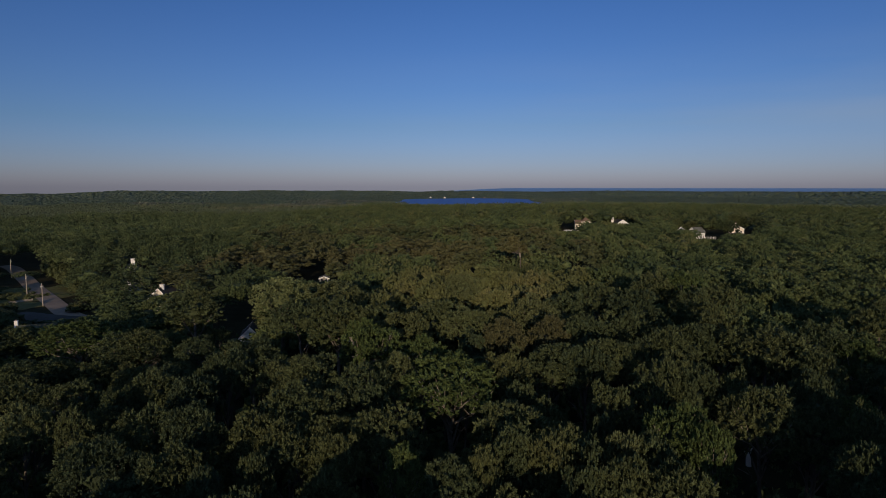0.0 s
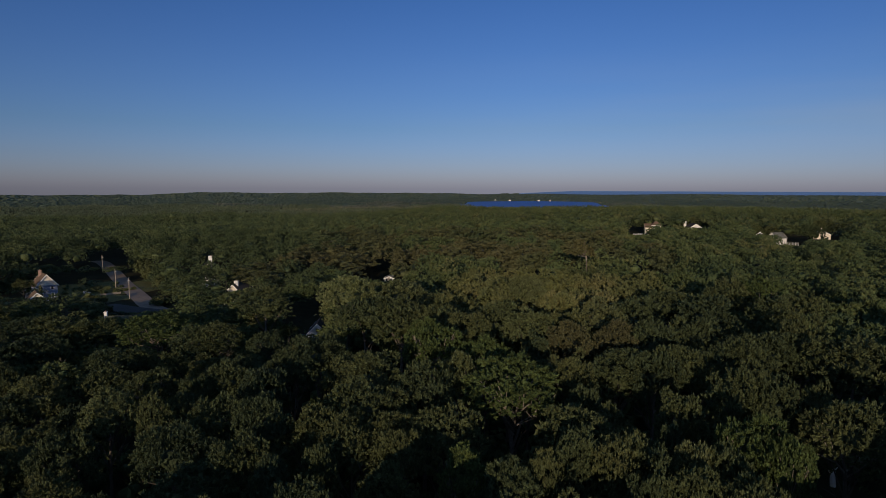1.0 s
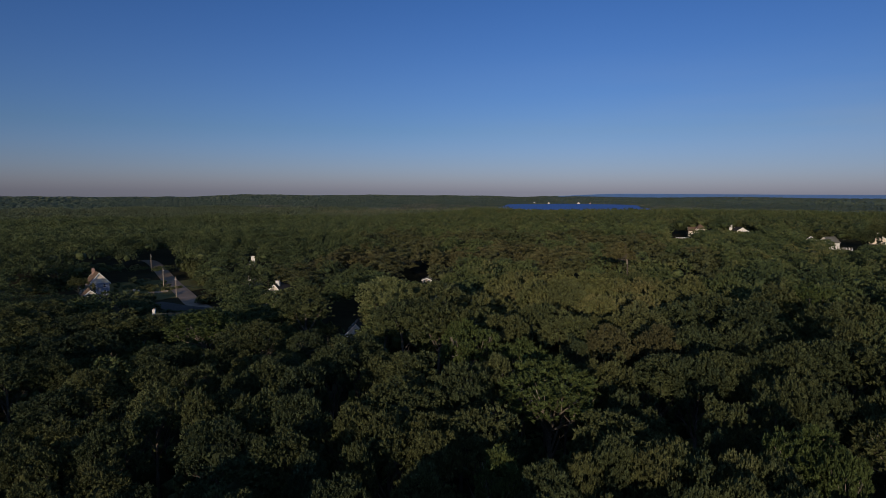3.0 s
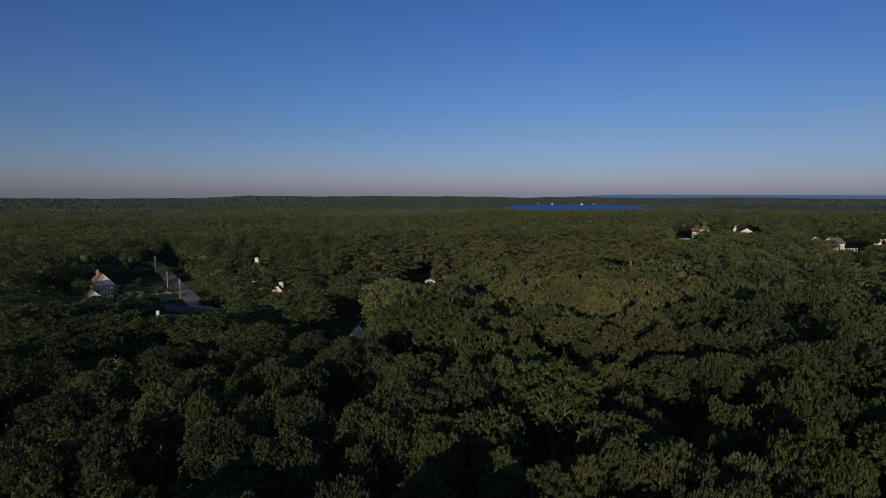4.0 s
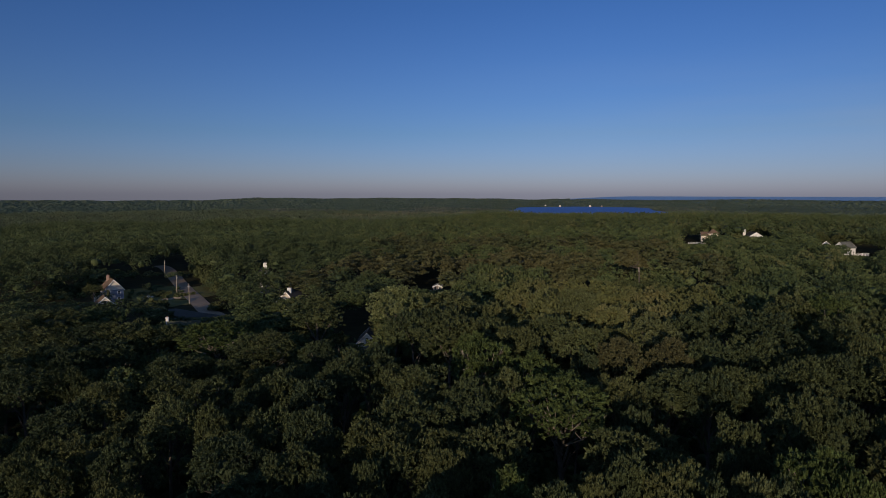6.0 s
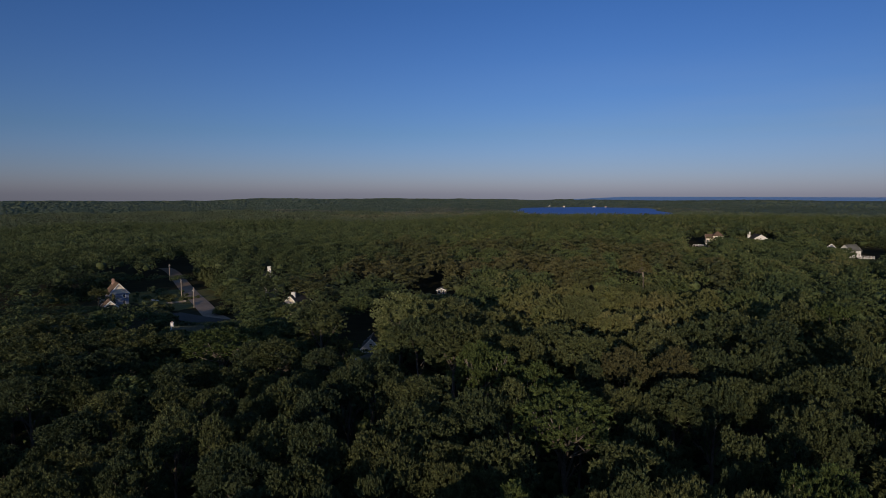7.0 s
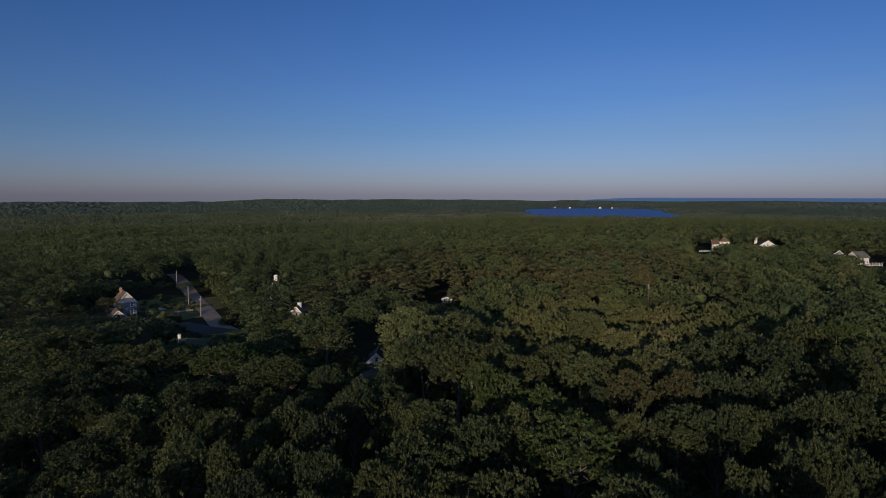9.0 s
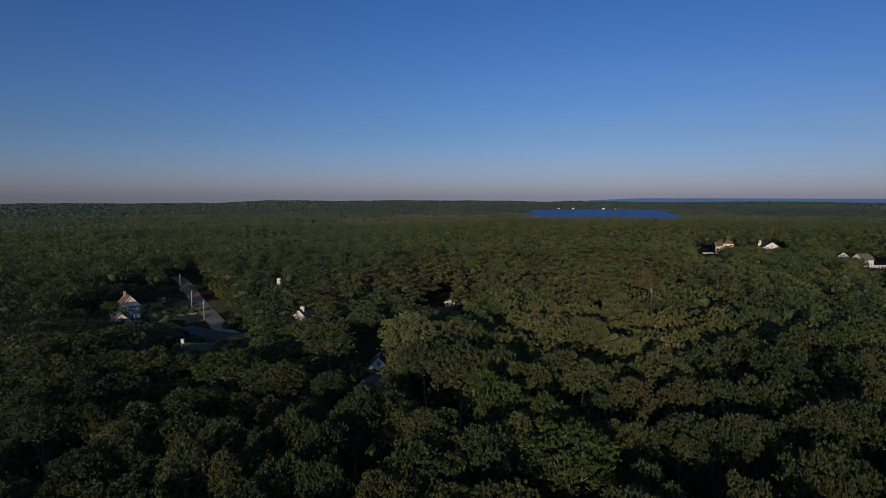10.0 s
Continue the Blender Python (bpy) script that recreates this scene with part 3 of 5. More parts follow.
for s in range(4):
    cv, cf = far_crown(170 + s, OAK_R, OAK_H - 4.9, 4.8, 2, 60, 0.9)
    OAKS_BEHIND.append((trunk_mesh(70 + s, OAK_H * 0.9, OAK_R, 3), tri_mesh("crown", cv, cf, M_LEAF, True)))
OAKS_FAR = []
for s in range(8):
    half = (4.4, 5.0, 4.0, 5.4)[s % 4]
    cv, cf = leafy_crown(150 + s, OAK_R, OAK_H, half, (24, 28, 20, 26)[s % 4], 680, 7, 0.50, (0.24, 0.36), 0.75)
    OAKS_FAR.append((trunk_mesh(40 + s, OAK_H * 0.93, OAK_R, 3), tri_mesh("crown", cv, cf, M_LEAF, True)))

# open spots: place, the height above which they stand free, half their width, how far the sun's way is free
OPEN_SPOTS = (
    (-188, 216, 5.6, 5, 28), (-178, 200, 4.4, 3.5, 60), (-168, 224, 0.8, 9, 115), (-150, 213, 0.5, 8, 115), (-139, 205, 0.5, 7, 10), (-131, 195, 0.5, 9, 0), (-165, 242, 0.6, 8, 115), (-182, 260, 1.0, 6, 115), (-210, 288, 2.5, 5, 115),
    (-188, 240, 1.2, 8, 100), (-112, 157, 7.3, 5, 80), (-118.5, 157.5, 6.9, 2.4, 90), (-101, 206, 7.5, 2.4, 75), (-134, 246, 14.8, 2.6, 60), (-51.8, 153.0, 5.9, 0.9, 110), (-49.5, 139, 6.2, 0.8, 20), (-55, 265, 1.5, 1.0, 60),
    (115, 484, 7.8, 6, 60), (148, 484, 6.8, 6, 60), (187, 429, 7.0, 4, 30), (179, 435, 6.6, 3, 0), (240.5, 473, -0.5, 6, 90), (194, 421.5, 0.9, 5, 100), (104, 487, 0.6, 5, 50), (28, 211, 14.5, 1.6, 60),
)
SUNWARD = (math.sin(radians(SUN_AZIMUTH)), math.cos(radians(SUN_AZIMUTH)))


def room(x, y):
    """How tall a tree may grow at each place without closing an open spot in."""
    x, y = np.asarray(x, float), np.asarray(y, float)
    cap = np.full(x.shape, 99.0)
    ground_z = height(x, y)
    for px_, py_, z, w, sunny in OPEN_SPOTS:
        d, base = math.hypot(px_, py_), float(height(px_, py_))
        for ux, uy, rise, reach in ((-px_ / d, -py_ / d, (46 - z - base) / d, 40 + 0.42 * d), (*SUNWARD, 0.162, sunny)):
            qx, qy = x - px_, y - py_
            along, across = qx * ux + qy * uy, np.abs(qx * uy - qy * ux)
            hit_ = (along > -w * 0.3) & (along < reach) & (across < w + (3.4 if d < 400 else 4.0))
            cap = np.where(hit_, np.minimum(cap, base + z + rise * np.maximum(along - 3, 0) - ground_z), cap)
    return cap


TREE_LABELS = ("broad green oak with a clumpy leafy crown", "tall leafy oak in the dense woodland", "rounded deciduous tree with dark green leaves")
tree_count = 0


def oak(x, y, r, h, kind=0, group="woodland trees"):
    global tree_count
    rng = random.Random(int(x * 31 + y * 17))
    kinds = ODD[kind] if kind else OAKS_BEHIND if y < 40 else OAKS if y < 104 else OAKS_FAR
    tree = new("oak_tree")
    for nm, me in zip(("trunk", "crown") + ("limb",) * 9, kinds[tree_count % len(kinds)]):
        p = new(nm, me)
        p.parent = tree
        if nm == "limb":
            tagged(p, "pale bare limb among the leaves")
    s = r / OAK_R
    tree.matrix_basis = pose(x, y, float(height(x, y)), 0, 0, rng.uniform(0, 360)) @ Matrix.Diagonal((s, s, h / OAK_H, 1))
    tagged(tree, ODD_LABELS[kind] if kind else TREE_LABELS[tree_count % 3], "tree", group)
    tree_count += 1
    return tree


ODD_LABELS = ("", "fresh green oak with visible pale limbs", "yellowish green oak among darker trees", "pale olive oak brighter than its neighbours", "pale yellow-green rounded tree at a dark gap", "olive brown tree with flat layered foliage", "green oak with pale limbs showing in its crown")
TREES_A = (
    (-51.5, 49.4, 3.2, 14.7, 0), (-19.7, 51.1, 3.5, 17.3, 0), (21.9, 52.0, 3.5, 19.8, 0), (13.2, 52.9, 2.3, 19.5, 0),
    (17.7, 53.5, 3.2, 19.8, 0), (40.6, 53.5, 3.0, 20.7, 0), (-47.3, 53.5, 3.7, 15.2, 0), (-58.0, 55.1, 2.9, 15.3, 0),
    (-32.3, 55.5, 5.2, 16.6, 0), (-23.9, 55.6, 2.5, 17.2, 0), (0.6, 55.8, 3.5, 18.2, 0), (-64.1, 57.5, 3.0, 14.9, 0),
    (4.4, 57.6, 2.1, 18.7, 0), (11.4, 58.3, 3.0, 19.4, 0), (22.1, 58.3, 2.9, 19.9, 6), (-4.3, 58.7, 2.7, 18.3, 1),
    (-19.7, 58.7, 2.0, 17.5, 0), (18.8, 58.9, 2.7, 19.8, 3), (14.8, 59.3, 3.6, 19.4, 0),
)
TREES_B = (
    (-29.4, 59.8, 3.5, 17.7, 0), (28.3, 59.9, 2.8, 20.4, 1), (12.2, 60.1, 3.2, 19.6, 0), (7.4, 60.2, 3.0, 18.8, 0),
    (-51.9, 61.2, 3.7, 16.5, 0), (-38.4, 61.7, 4.4, 17.6, 0), (8.2, 62.1, 2.9, 19.3, 0), (-11.6, 62.1, 2.8, 18.5, 0),
    (48.1, 63.3, 2.4, 20.8, 0), (14.1, 63.5, 2.9, 18.7, 0), (26.7, 63.8, 4.1, 20.8, 1), (-59.8, 64.2, 4.7, 15.3, 0),
    (-17.9, 65.1, 4.5, 17.9, 0), (18.8, 66.0, 2.0, 19.2, 0), (-7.0, 66.9, 4.2, 19.2, 0), (-30.5, 68.5, 3.8, 18.9, 0),
    (-37.3, 70.1, 4.1, 18.2, 0), (40.0, 70.7, 4.9, 20.9, 6), (-46.3, 71.1, 2.8, 17.6, 0),
)
TREES_C = (
    (-58.4, 71.3, 2.2, 15.5, 0), (-53.5, 71.3, 4.0, 17.6, 2), (-70.7, 71.8, 4.7, 15.5, 0), 
    (48.0, 73.4, 3.2, 21.4, 0), (22.0, 73.7, 3.1, 19.9, 0), (-18.8, 74.0, 5.3, 19.1, 0), (56.0, 77.2, 4.4, 16.5, 1),
    (39.5, 77.3, 2.3, 20.2, 0), (-69.5, 77.7, 4.4, 16.7, 0), (10.7, 77.9, 2.7, 18.9, 0), (34.8, 78.0, 3.7, 20.8, 0),
     (30.9, 79.5, 4.1, 21.8, 0), (1.3, 81.0, 7.2, 21.1, 1), (-11.5, 81.3, 4.7, 20.6, 0),
    (-36.4, 81.9, 4.0, 18.1, 0), (-89.2, 81.9, 4.7, 16.7, 0), (-47.6, 82.4, 2.5, 16.5, 0),
)
TREES_D = (
    (-55.5, 84.8, 3.7, 16.7, 6), (56.5, 85.5, 3.2, 21.1, 0), (-64.5, 85.6, 4.0, 15.5, 0), (-19.9, 87.0, 5.7, 19.6, 0),
    (-44.1, 87.0, 4.1, 17.6, 0), (-99.2, 87.2, 5.2, 16.9, 0), (-84.7, 88.4, 3.1, 15.2, 0), (-7.3, 89.7, 3.4, 19.2, 3),
    (9.7, 90.1, 3.9, 19.9, 0), (22.8, 91.0, 4.1, 20.2, 0), (26.4, 92.0, 3.9, 20.9, 0), (30.1, 92.5, 4.1, 21.0, 0),
    (53.1, 92.8, 6.6, 22.6, 0), (18.1, 93.8, 5.9, 20.1, 0), (-35.9, 93.8, 3.7, 18.4, 0), (69.5, 95.6, 5.2, 19.5, 1),
    (-3.2, 96.6, 4.9, 19.9, 1), (-105.7, 97.4, 5.0, 15.8, 0), (38.3, 97.5, 4.3, 21.2, 0),
)
TREES_E = (
    (-95.8, 97.9, 5.7, 16.0, 0), (65.6, 99.8, 4.9, 22.6, 0), (44.2, 100.1, 4.9, 21.9, 0), (-73.5, 100.3, 5.1, 14.6, 0),
    (-33.8, 101.3, 5.5, 18.4, 0), (-103.0, 102.1, 4.5, 15.6, 0), (-13.0, 102.4, 5.5, 21.6, 1), (-92.1, 103.7, 5.3, 15.7, 0),
    (50.9, 104.6, 4.0, 23.2, 0), (11.3, 106.1, 4.4, 20.6, 5), (26.5, 106.8, 4.5, 21.0, 0), (20.0, 107.1, 4.4, 20.6, 5),
    (34.5, 109.3, 4.9, 21.3, 0), (-120.7, 109.3, 5.8, 15.5, 0), (84.6, 110.9, 4.8, 23.4, 0), (-114.4, 111.6, 5.8, 15.7, 0),
    (-7.7, 112.6, 4.8, 20.7, 0), (-64.4, 113.0, 5.6, 15.9, 0), (4.7, 113.9, 5.4, 21.3, 3),
)
TREES_F = (
    (-21.9, 118.6, 6.6, 22.2, 0), (-61.2, 115.7, 5.4, 16.7, 6), (-107.7, 117.1, 6.1, 16.1, 6), (-98.9, 118.2, 6.5, 16.4, 0),
    (-51.4, 118.8, 5.2, 17.9, 6), (-91.3, 118.9, 5.8, 15.6, 0), (-1.9, 119.9, 5.7, 21.6, 0), (-76.8, 120.0, 7.8, 16.9, 1),
    (-14.8, 120.6, 5.8, 21.5, 0), (-30.5, 123.0, 6.0, 21.2, 0), (-134.6, 122.9, 6.3, 14.9, 0), (19.7, 123.7, 5.7, 21.6, 3),
    (55.3, 126.5, 5.5, 22.5, 0), (42.3, 127.6, 6.0, 22.2, 0), (27.6, 130.4, 5.9, 21.2, 0), (-133.5, 132.8, 7.5, 15.0, 0),
    (64.2, 134.9, 5.4, 23.0, 0), (38.2, 140.6, 6.3, 21.3, 0), (-61.2, 141.8, 7.2, 20.5, 0),
)
TREES_G = (
    (-55.5, 142.2, 3.0, 17.5, 0), (-26.4, 144.0, 8.1, 22.1, 3), (-40.5, 144.4, 7.0, 22.5, 4), (53.5, 147.6, 6.5, 23.0, 0),
    (61.5, 149.7, 6.1, 23.5, 1), (6.0, 151.7, 5.1, 22.4, 3),
)
CLEARINGS = (
    (-150, 214, 13), (-171, 238, 13), (-184, 258, 7), (-208, 290, 7), (-180, 224, 13), (-188, 219, 7), (-178, 201, 5), (-134, 206, 8), (-132, 195, 10), (-116, 195, 6),
    (-112, 160, 5.5), (-101, 209, 5.5), (-134, 252, 5), (-52.5, 157.5, 4.5), (-58, 168, 6.5), (-64, 179, 5.5), (-37, 133, 3.5), (-49, 143, 3.5), (49.5, 87.5, 3.6), (47.5, 84, 2.5), (-55, 267, 3.5), (114, 487, 4.5), (148, 488, 6), (-117, 148, 5),
    (188, 432, 6), (179.5, 440.5, 4), (240.5, 477, 6), (193, 418, 4),
)
# hollows with nothing but low growth
HOLLOWS = ((-78.8, 73.9, 4.1), (-46.4, 60.0, 2.6), (-96.4, 104.3, 6.6), (-68.4, 99.0, 2.4), (-29.5, 81.6, 3.5), (-23.9, 112.0, 4.6), (-15.1, 99.7, 4.0), (-6.3, 78.2, 2.4), (0.9, 70.0, 2.3), (16.4, 81.7, 6.9), (22.5, 70.8, 1.5),
           (46.9, 94.1, 2.7), (-15.4, 60.7, 4.0), (-26.9, 72.1, 2.0), (-54.5, 116.8, 2.8), (-50.4, 145.1, 2.9), (2.7, 116.4, 3.6), (-57.5, 105.1, 2.0), (36.5, 63.0, 6.5), (66.6, 93.9, 5.0), (50.2, 81.7, 1.5), (-13, 94, 3.5), (-3.3, 73, 3.0), (5.5, 75, 2.5), (-49.8, 67, 2.0), (57, 114.5, 2.5), (-80, 76, 5.0), (47, 82, 4.5), (44, 77, 3.0), (33, 58, 4.0), (43.5, 84, 2.5), (-21, 96, 3.5), (-24, 102, 4.0), (-27.5, 98, 1.5), (-16, 110, 2.5))


def stature(x, y):
    """The woods stand lower in the hollow to the west than on the rise."""
    near = 1 - smooth(230, 330, np.hypot(x, y))
    return 1 + near * (-0.22 + 0.29 * smooth(-62, -12, np.asarray(x, float)))


def blocked(x, y, pad):
    return any((x - a) ** 2 + (y - b) ** 2 < (c + pad) ** 2 for a, b, c in CLEARINGS)


placed = []


def plant(x, y, r, h, kind=0, over=0.0):
    cap = float(room(x, y)) + over
    if cap < 6 or blocked(x, y, 0.3 * r):
        return
    oak(x, y, r * min(1, 0.45 + 0.55 * cap / h), min(h, cap), kind)
    placed.append((x, y, r))


MAIN_TREES = TREES_A + TREES_B + TREES_C + TREES_D + TREES_E + TREES_F + TREES_G
for x, y, r, top, kind in MAIN_TREES:
    plant(x, y, r, top - float(height(x, y)), kind, 3.0)


def under_main(x, y):
    """How high a filling tree may stand so that the main crowns stay in front of it or above it."""
    d, cap = math.hypot(x, y), 99.0
    for mx, my, r, top, kind in MAIN_TREES:
        md = math.hypot(mx, my)
        side = abs(mx * y - my * x) / md
        if md > d and side < r * 0.9 and md - d < 40:
            low = top - 0.75 * r
            cap = min(cap, low + (46 - low) * (md - d) / md)
    return cap


oak(-186.5, 205.5, 4.0, 9.3)
# tall oaks added out of view on the sunny side to shade the eastern hollow
for x, y in ((43, 30), (49.5, 36), (57, 40), (65, 46)):
    oak(x, y, 5.6, 26.5)
SHRUBS = []
for s in range(4):
    cv, cf = dome_arrays(900 + s, 3.0, 1.9, 2.6, 26, 300, (0.16, 0.32), 400, 0.34, (0.2, 0.32), 2)
    SHRUBS.append(tri_mesh("shrub", cv, cf, M_LEAF, True))
for i, (x, y, r, h) in enumerate(((-138, 226, 3.2, 4.4), (-147, 237, 3.4, 5.0), (-156, 247, 3.6, 5.4), (-165, 257, 3.8, 6.0), (-175, 268, 4.2, 7.0), (-186, 280, 4.4, 8.0), (-199, 294, 4.6, 9.0),
                                  (-133, 229, 4.0, 7.0), (-141, 240, 4.2, 8.0), (-150, 251, 4.4, 8.5), (-159, 262, 4.4, 8.5), (-169, 274, 4.6, 9.0),
                                  (-131.5, 207, 3.4, 3.8), (-146, 192, 3.6, 3.6), (-138, 182, 4.2, 5.4), (-152, 198, 3.4, 3.0), (-126, 176, 4.0, 4.2), (-163, 206, 4.2, 3.0), (-157, 201, 4.2, 3.2), (-133, 172, 4.6, 7.4), (-126.5, 214, 4.0, 6.0), (-172.5, 192.5, 3.0, 4.2), (-157, 208, 3.0, 3.4), (-171, 196, 2.6, 3.2),
                                  (-153.5, 149.2, 4.2, 5.0), (-152.5, 152.0, 4.2, 6.0), (-151.1, 155.0, 4.2, 7.0), (-149.9, 158.7, 4.2, 5.0), (-227.2, 221.6, 4.2, 6.0), (-223.2, 223.9, 4.2, 7.0), (-220.4, 227.3, 4.2, 5.0), (-217.4, 230.8, 4.2, 6.0), (-215.6, 235.7, 4.2, 7.0), (-216.2, 241.7, 4.2, 5.0), (-218.0, 215.5, 4.2, 6.0), (-214.0, 219.1, 4.2, 7.0))):
    b = new("roadside_shrub", SHRUBS[i % 4])
    b.matrix_basis = pose(x, y, float(height(x, y)), 0, 0, 77 * i) @ Matrix.Diagonal((r / 3, r / 3, h / 4.6, 1))
    tagged(b, "dense leafy shrub by the road and yards", "shrub", "shrubs along the road")
for i, (x, y) in enumerate(((113, 500), (122, 501), (104, 497), (141, 502), (150, 504), (160, 499), (243, 490), (253, 487), (234, 488), (262, 484), (206, 436), (213, 432), (177, 443), (188, 442), (199, 438), (160, 450), (170, 450))):
    b = new("leafy_tree", OAKS_FAR[i % 8][1])
    b.matrix_basis = pose(x, y, float(height(x, y)) - 9.4, 0, 0, 55 * i) @ Matrix.Diagonal((1.15, 1.15, 1.3, 1))
    tagged(b, "dense tree leafy down to the ground behind a house", "tree", "trees behind the houses")
    placed.append((x, y, 4.5))
oak(-117, 231, 4.5, 11.0)
oak(-125, 226, 4.5, 11.0)
for x, y in ((27.2, 204.5), (22.5, 206.5), (32.0, 207.0)):
    oak(x, y, 5.2, 17.0)
    placed.append((x, y, 5.2))
rng = random.Random(5)
NEAR_R = 128.0
for _ in range(16000):
    y = rng.uniform(-30, NEAR_R)
    x = rng.uniform(-115, 92)
    r_ = math.hypot(x, y)
    if r_ > NEAR_R or r_ < 12 or len(placed) > 330:
        continue
    if y > 42 and (x < -1.2 * y - 8 or x > 0.80 * y + 10):
        continue
    if y <= 42 and abs(x) > 30 + max(y, 0):
        continue
    r = rng.uniform(4.6, 6.0) if y < 38 else rng.uniform(3.0, 5.0)
    if any((x - a) ** 2 + (y - b) ** 2 < (0.62 * (r + c)) ** 2 for a, b, c in placed):
        continue
    low = any((x - a) ** 2 + (y - b) ** 2 < (c + 2.0) ** 2 for a, b, c in HOLLOWS)
    # unseen trees behind the view, their heights set to shade the nearest crowns
    if y < 38:
        plant(x, y, r, rng.uniform(20.2, 21.4) if -34 < x < -2 else rng.uniform(21.5, 22.8) if x > 26 and y < 32 else rng.uniform(17.0, 19.5) * float(stature(x, y)))
    else:
        h = rng.uniform(6.5, 9.0) if low else min(rng.uniform(15.0, 18.0) * float(stature(x, y)), under_main(x, y))
        if h > 6:
            plant(x, y, r * (0.7 if low else min(1, 0.5 + 0.03 * h)), h)


# ---- woods too many to count ----
def scatter(rng, spacing, r0, r1, a0=-52.0, a1=40.0):
    n = int(r1 * 2 / spacing) + 2
    gx, gy = np.meshgrid((np.arange(n) - n / 2) * spacing, (np.arange(n * 2 // 3) - 2) * spacing)
    gx = gx + (np.arange(gx.shape[0]) % 2)[:, None] * spacing / 2
    x = (gx + rng.uniform(-0.36, 0.36, gx.shape) * spacing).ravel()
    y = (gy + rng.uniform(-0.36, 0.36, gy.shape) * spacing).ravel()
    r, a = np.hypot(x, y), np.degrees(np.arctan2(x, y))
    ok = (r > r0) & (r < r1) & (a > a0) & (a < a1)
    x, y = x[ok], y[ok]
    for cx, cy, cr in CLEARINGS:
        k = (x - cx) ** 2 + (y - cy) ** 2 > (cr + 0.5) ** 2
        x, y = x[k], y[k]
    k = (in_lake(x, y, 4) > 1.02)
    return x[k], y[k]


def assemble(name, variants, x, y, scale, tall, rng, mat, label, top=0.0):
    """All the far trees of one stretch, each with its own size and turn, as one mesh."""
    if top:
        cap = room(x, y) / top
        keep = cap > 0.12
        x, y, scale, tall, cap = x[keep], y[keep], scale[keep], tall[keep], cap[keep]
        scale = scale * np.minimum(1, 0.4 + 0.6 * cap / tall)
        tall = np.minimum(tall, cap)
    z = height(x, y)
    which = rng.randint(0, len(variants), len(x))
    turn = rng.uniform(0, 2 * np.pi, len(x))
    vs, fs, at = [], [], 0
    for k, (v, f) in enumerate(variants):
        i = np.where(which == k)[0]
        if not len(i):
            continue
        c, s = np.cos(turn[i])[:, None], np.sin(turn[i])[:, None]
        sx, sz = scale[i][:, None], tall[i][:, None]
        vx = (v[:, 0] * c - v[:, 1] * s) * sx + x[i][:, None]
        vy = (v[:, 0] * s + v[:, 1] * c) * sx + y[i][:, None]
        vz = v[:, 2] * sz + z[i][:, None]
        vs.append(np.stack([vx, vy, vz], 2).reshape(-1, 3))
        fs.append((f[None] + (np.arange(len(i)) * len(v))[:, None, None] + at).reshape(-1, 3))
        at += len(i) * len(v)
    ob = new(name, tri_mesh(name, np.concatenate(vs), np.concatenate(fs), mat, True))
    return tagged(ob, label, "woods", "", "stuff")


def pine_stand(x, y):
    """True where the tall pines stand."""
    wob = 14 * np.sin(y / 37) + 10 * np.sin(x / 23 + 1)
    return (x > -115 + wob - 0.10 * (y - 250)) & (x < 70 + wob) & (y > 215 + wob * 0.7) & (y < 395) & (np.sin(x / 9.0 + y / 31) + np.sin(y / 13.0) > -0.7)


def open_to(x, y, gap):
    """Places not yet under a planted crown."""
    p = np.array(placed)
    d = np.hypot(x[:, None] - p[None, :, 0], y[:, None] - p[None, :, 1])
    return (d > gap * (p[None, :, 2] + 4.5)).all(1)


def swampy(x, y):
    """True over the low pale ground beside the lake."""
    r, a = np.hypot(x, y), np.degrees(np.arctan2(x, y))
    wob = np.sin(x / 90) + np.sin(y / 60 + x / 140)
    fine = np.sin(x / 31 + y / 57) + np.sin(y / 23 - x / 47)
    reeds = (r > 1900) & (r < 2900) & (a > 6.5) & (a < 14) & (fine > 0.1)
    return reeds | (r > 1080 + 60 * wob) & (r < 2300) & (a > -27 - wob) & (a < -1.5) & (wob + 0.7 * fine > -0.3)


nr = np.random.RandomState(11)
NEXT = [leafy_crown(180 + s, 5.0, 17.4, 5.8, 20, 320, 6, 0.70, (0.24, 0.36), 0.85) for s in range(10)]
MID = [leafy_crown(200 + s, 5.0, 17.2, 5.6, 15, 190, 4, 0.72, (0.26, 0.38), 0.9) for s in range(10)]
PINES = [leafy_crown(300 + s, 3.5, 17.6, 5.6, 13, 100, 4, 0.95, (0.26, 0.40), 0.5) for s in range(8)]
FAR = [leafy_crown(400 + s, 5.4, 16.6, 5.2, 9, 58, 3, 1.1, (0.34, 0.44), 0.9, 1) for s in range(10)]
DISTANT = [leafy_crown(600 + s, 6.0, 14.5, 3.6, 6, 10, 3, 2.2, (0.40, 0.55), 0.75, 0) for s in range(8)]
UNDER = [crown_arrays(800 + s, 2.8, 2.2, 2.0, 4, 40, 0.9, 1, (0.45, 0.6), 0.7, 4, 9) for s in range(6)]

x, y = scatter(nr, 5.8, 34, 190)
assemble("undergrowth", UNDER, x, y, nr.uniform(0.7, 1.3, len(x)), nr.uniform(0.6, 1.6, len(x)), nr, M_WOODS, "low leafy undergrowth beneath the trees", 4.2)
# the same woods go on unseen beside and behind, added to shade the near crowns
side = np.random.RandomState(21)
gx, gy = np.meshgrid(np.arange(-150, 125, 8.6), np.arange(-70, 112, 8.6))
x = (gx + side.uniform(-3, 3, gx.shape)).ravel()
y = (gy + side.uniform(-3, 3, gy.shape)).ravel()
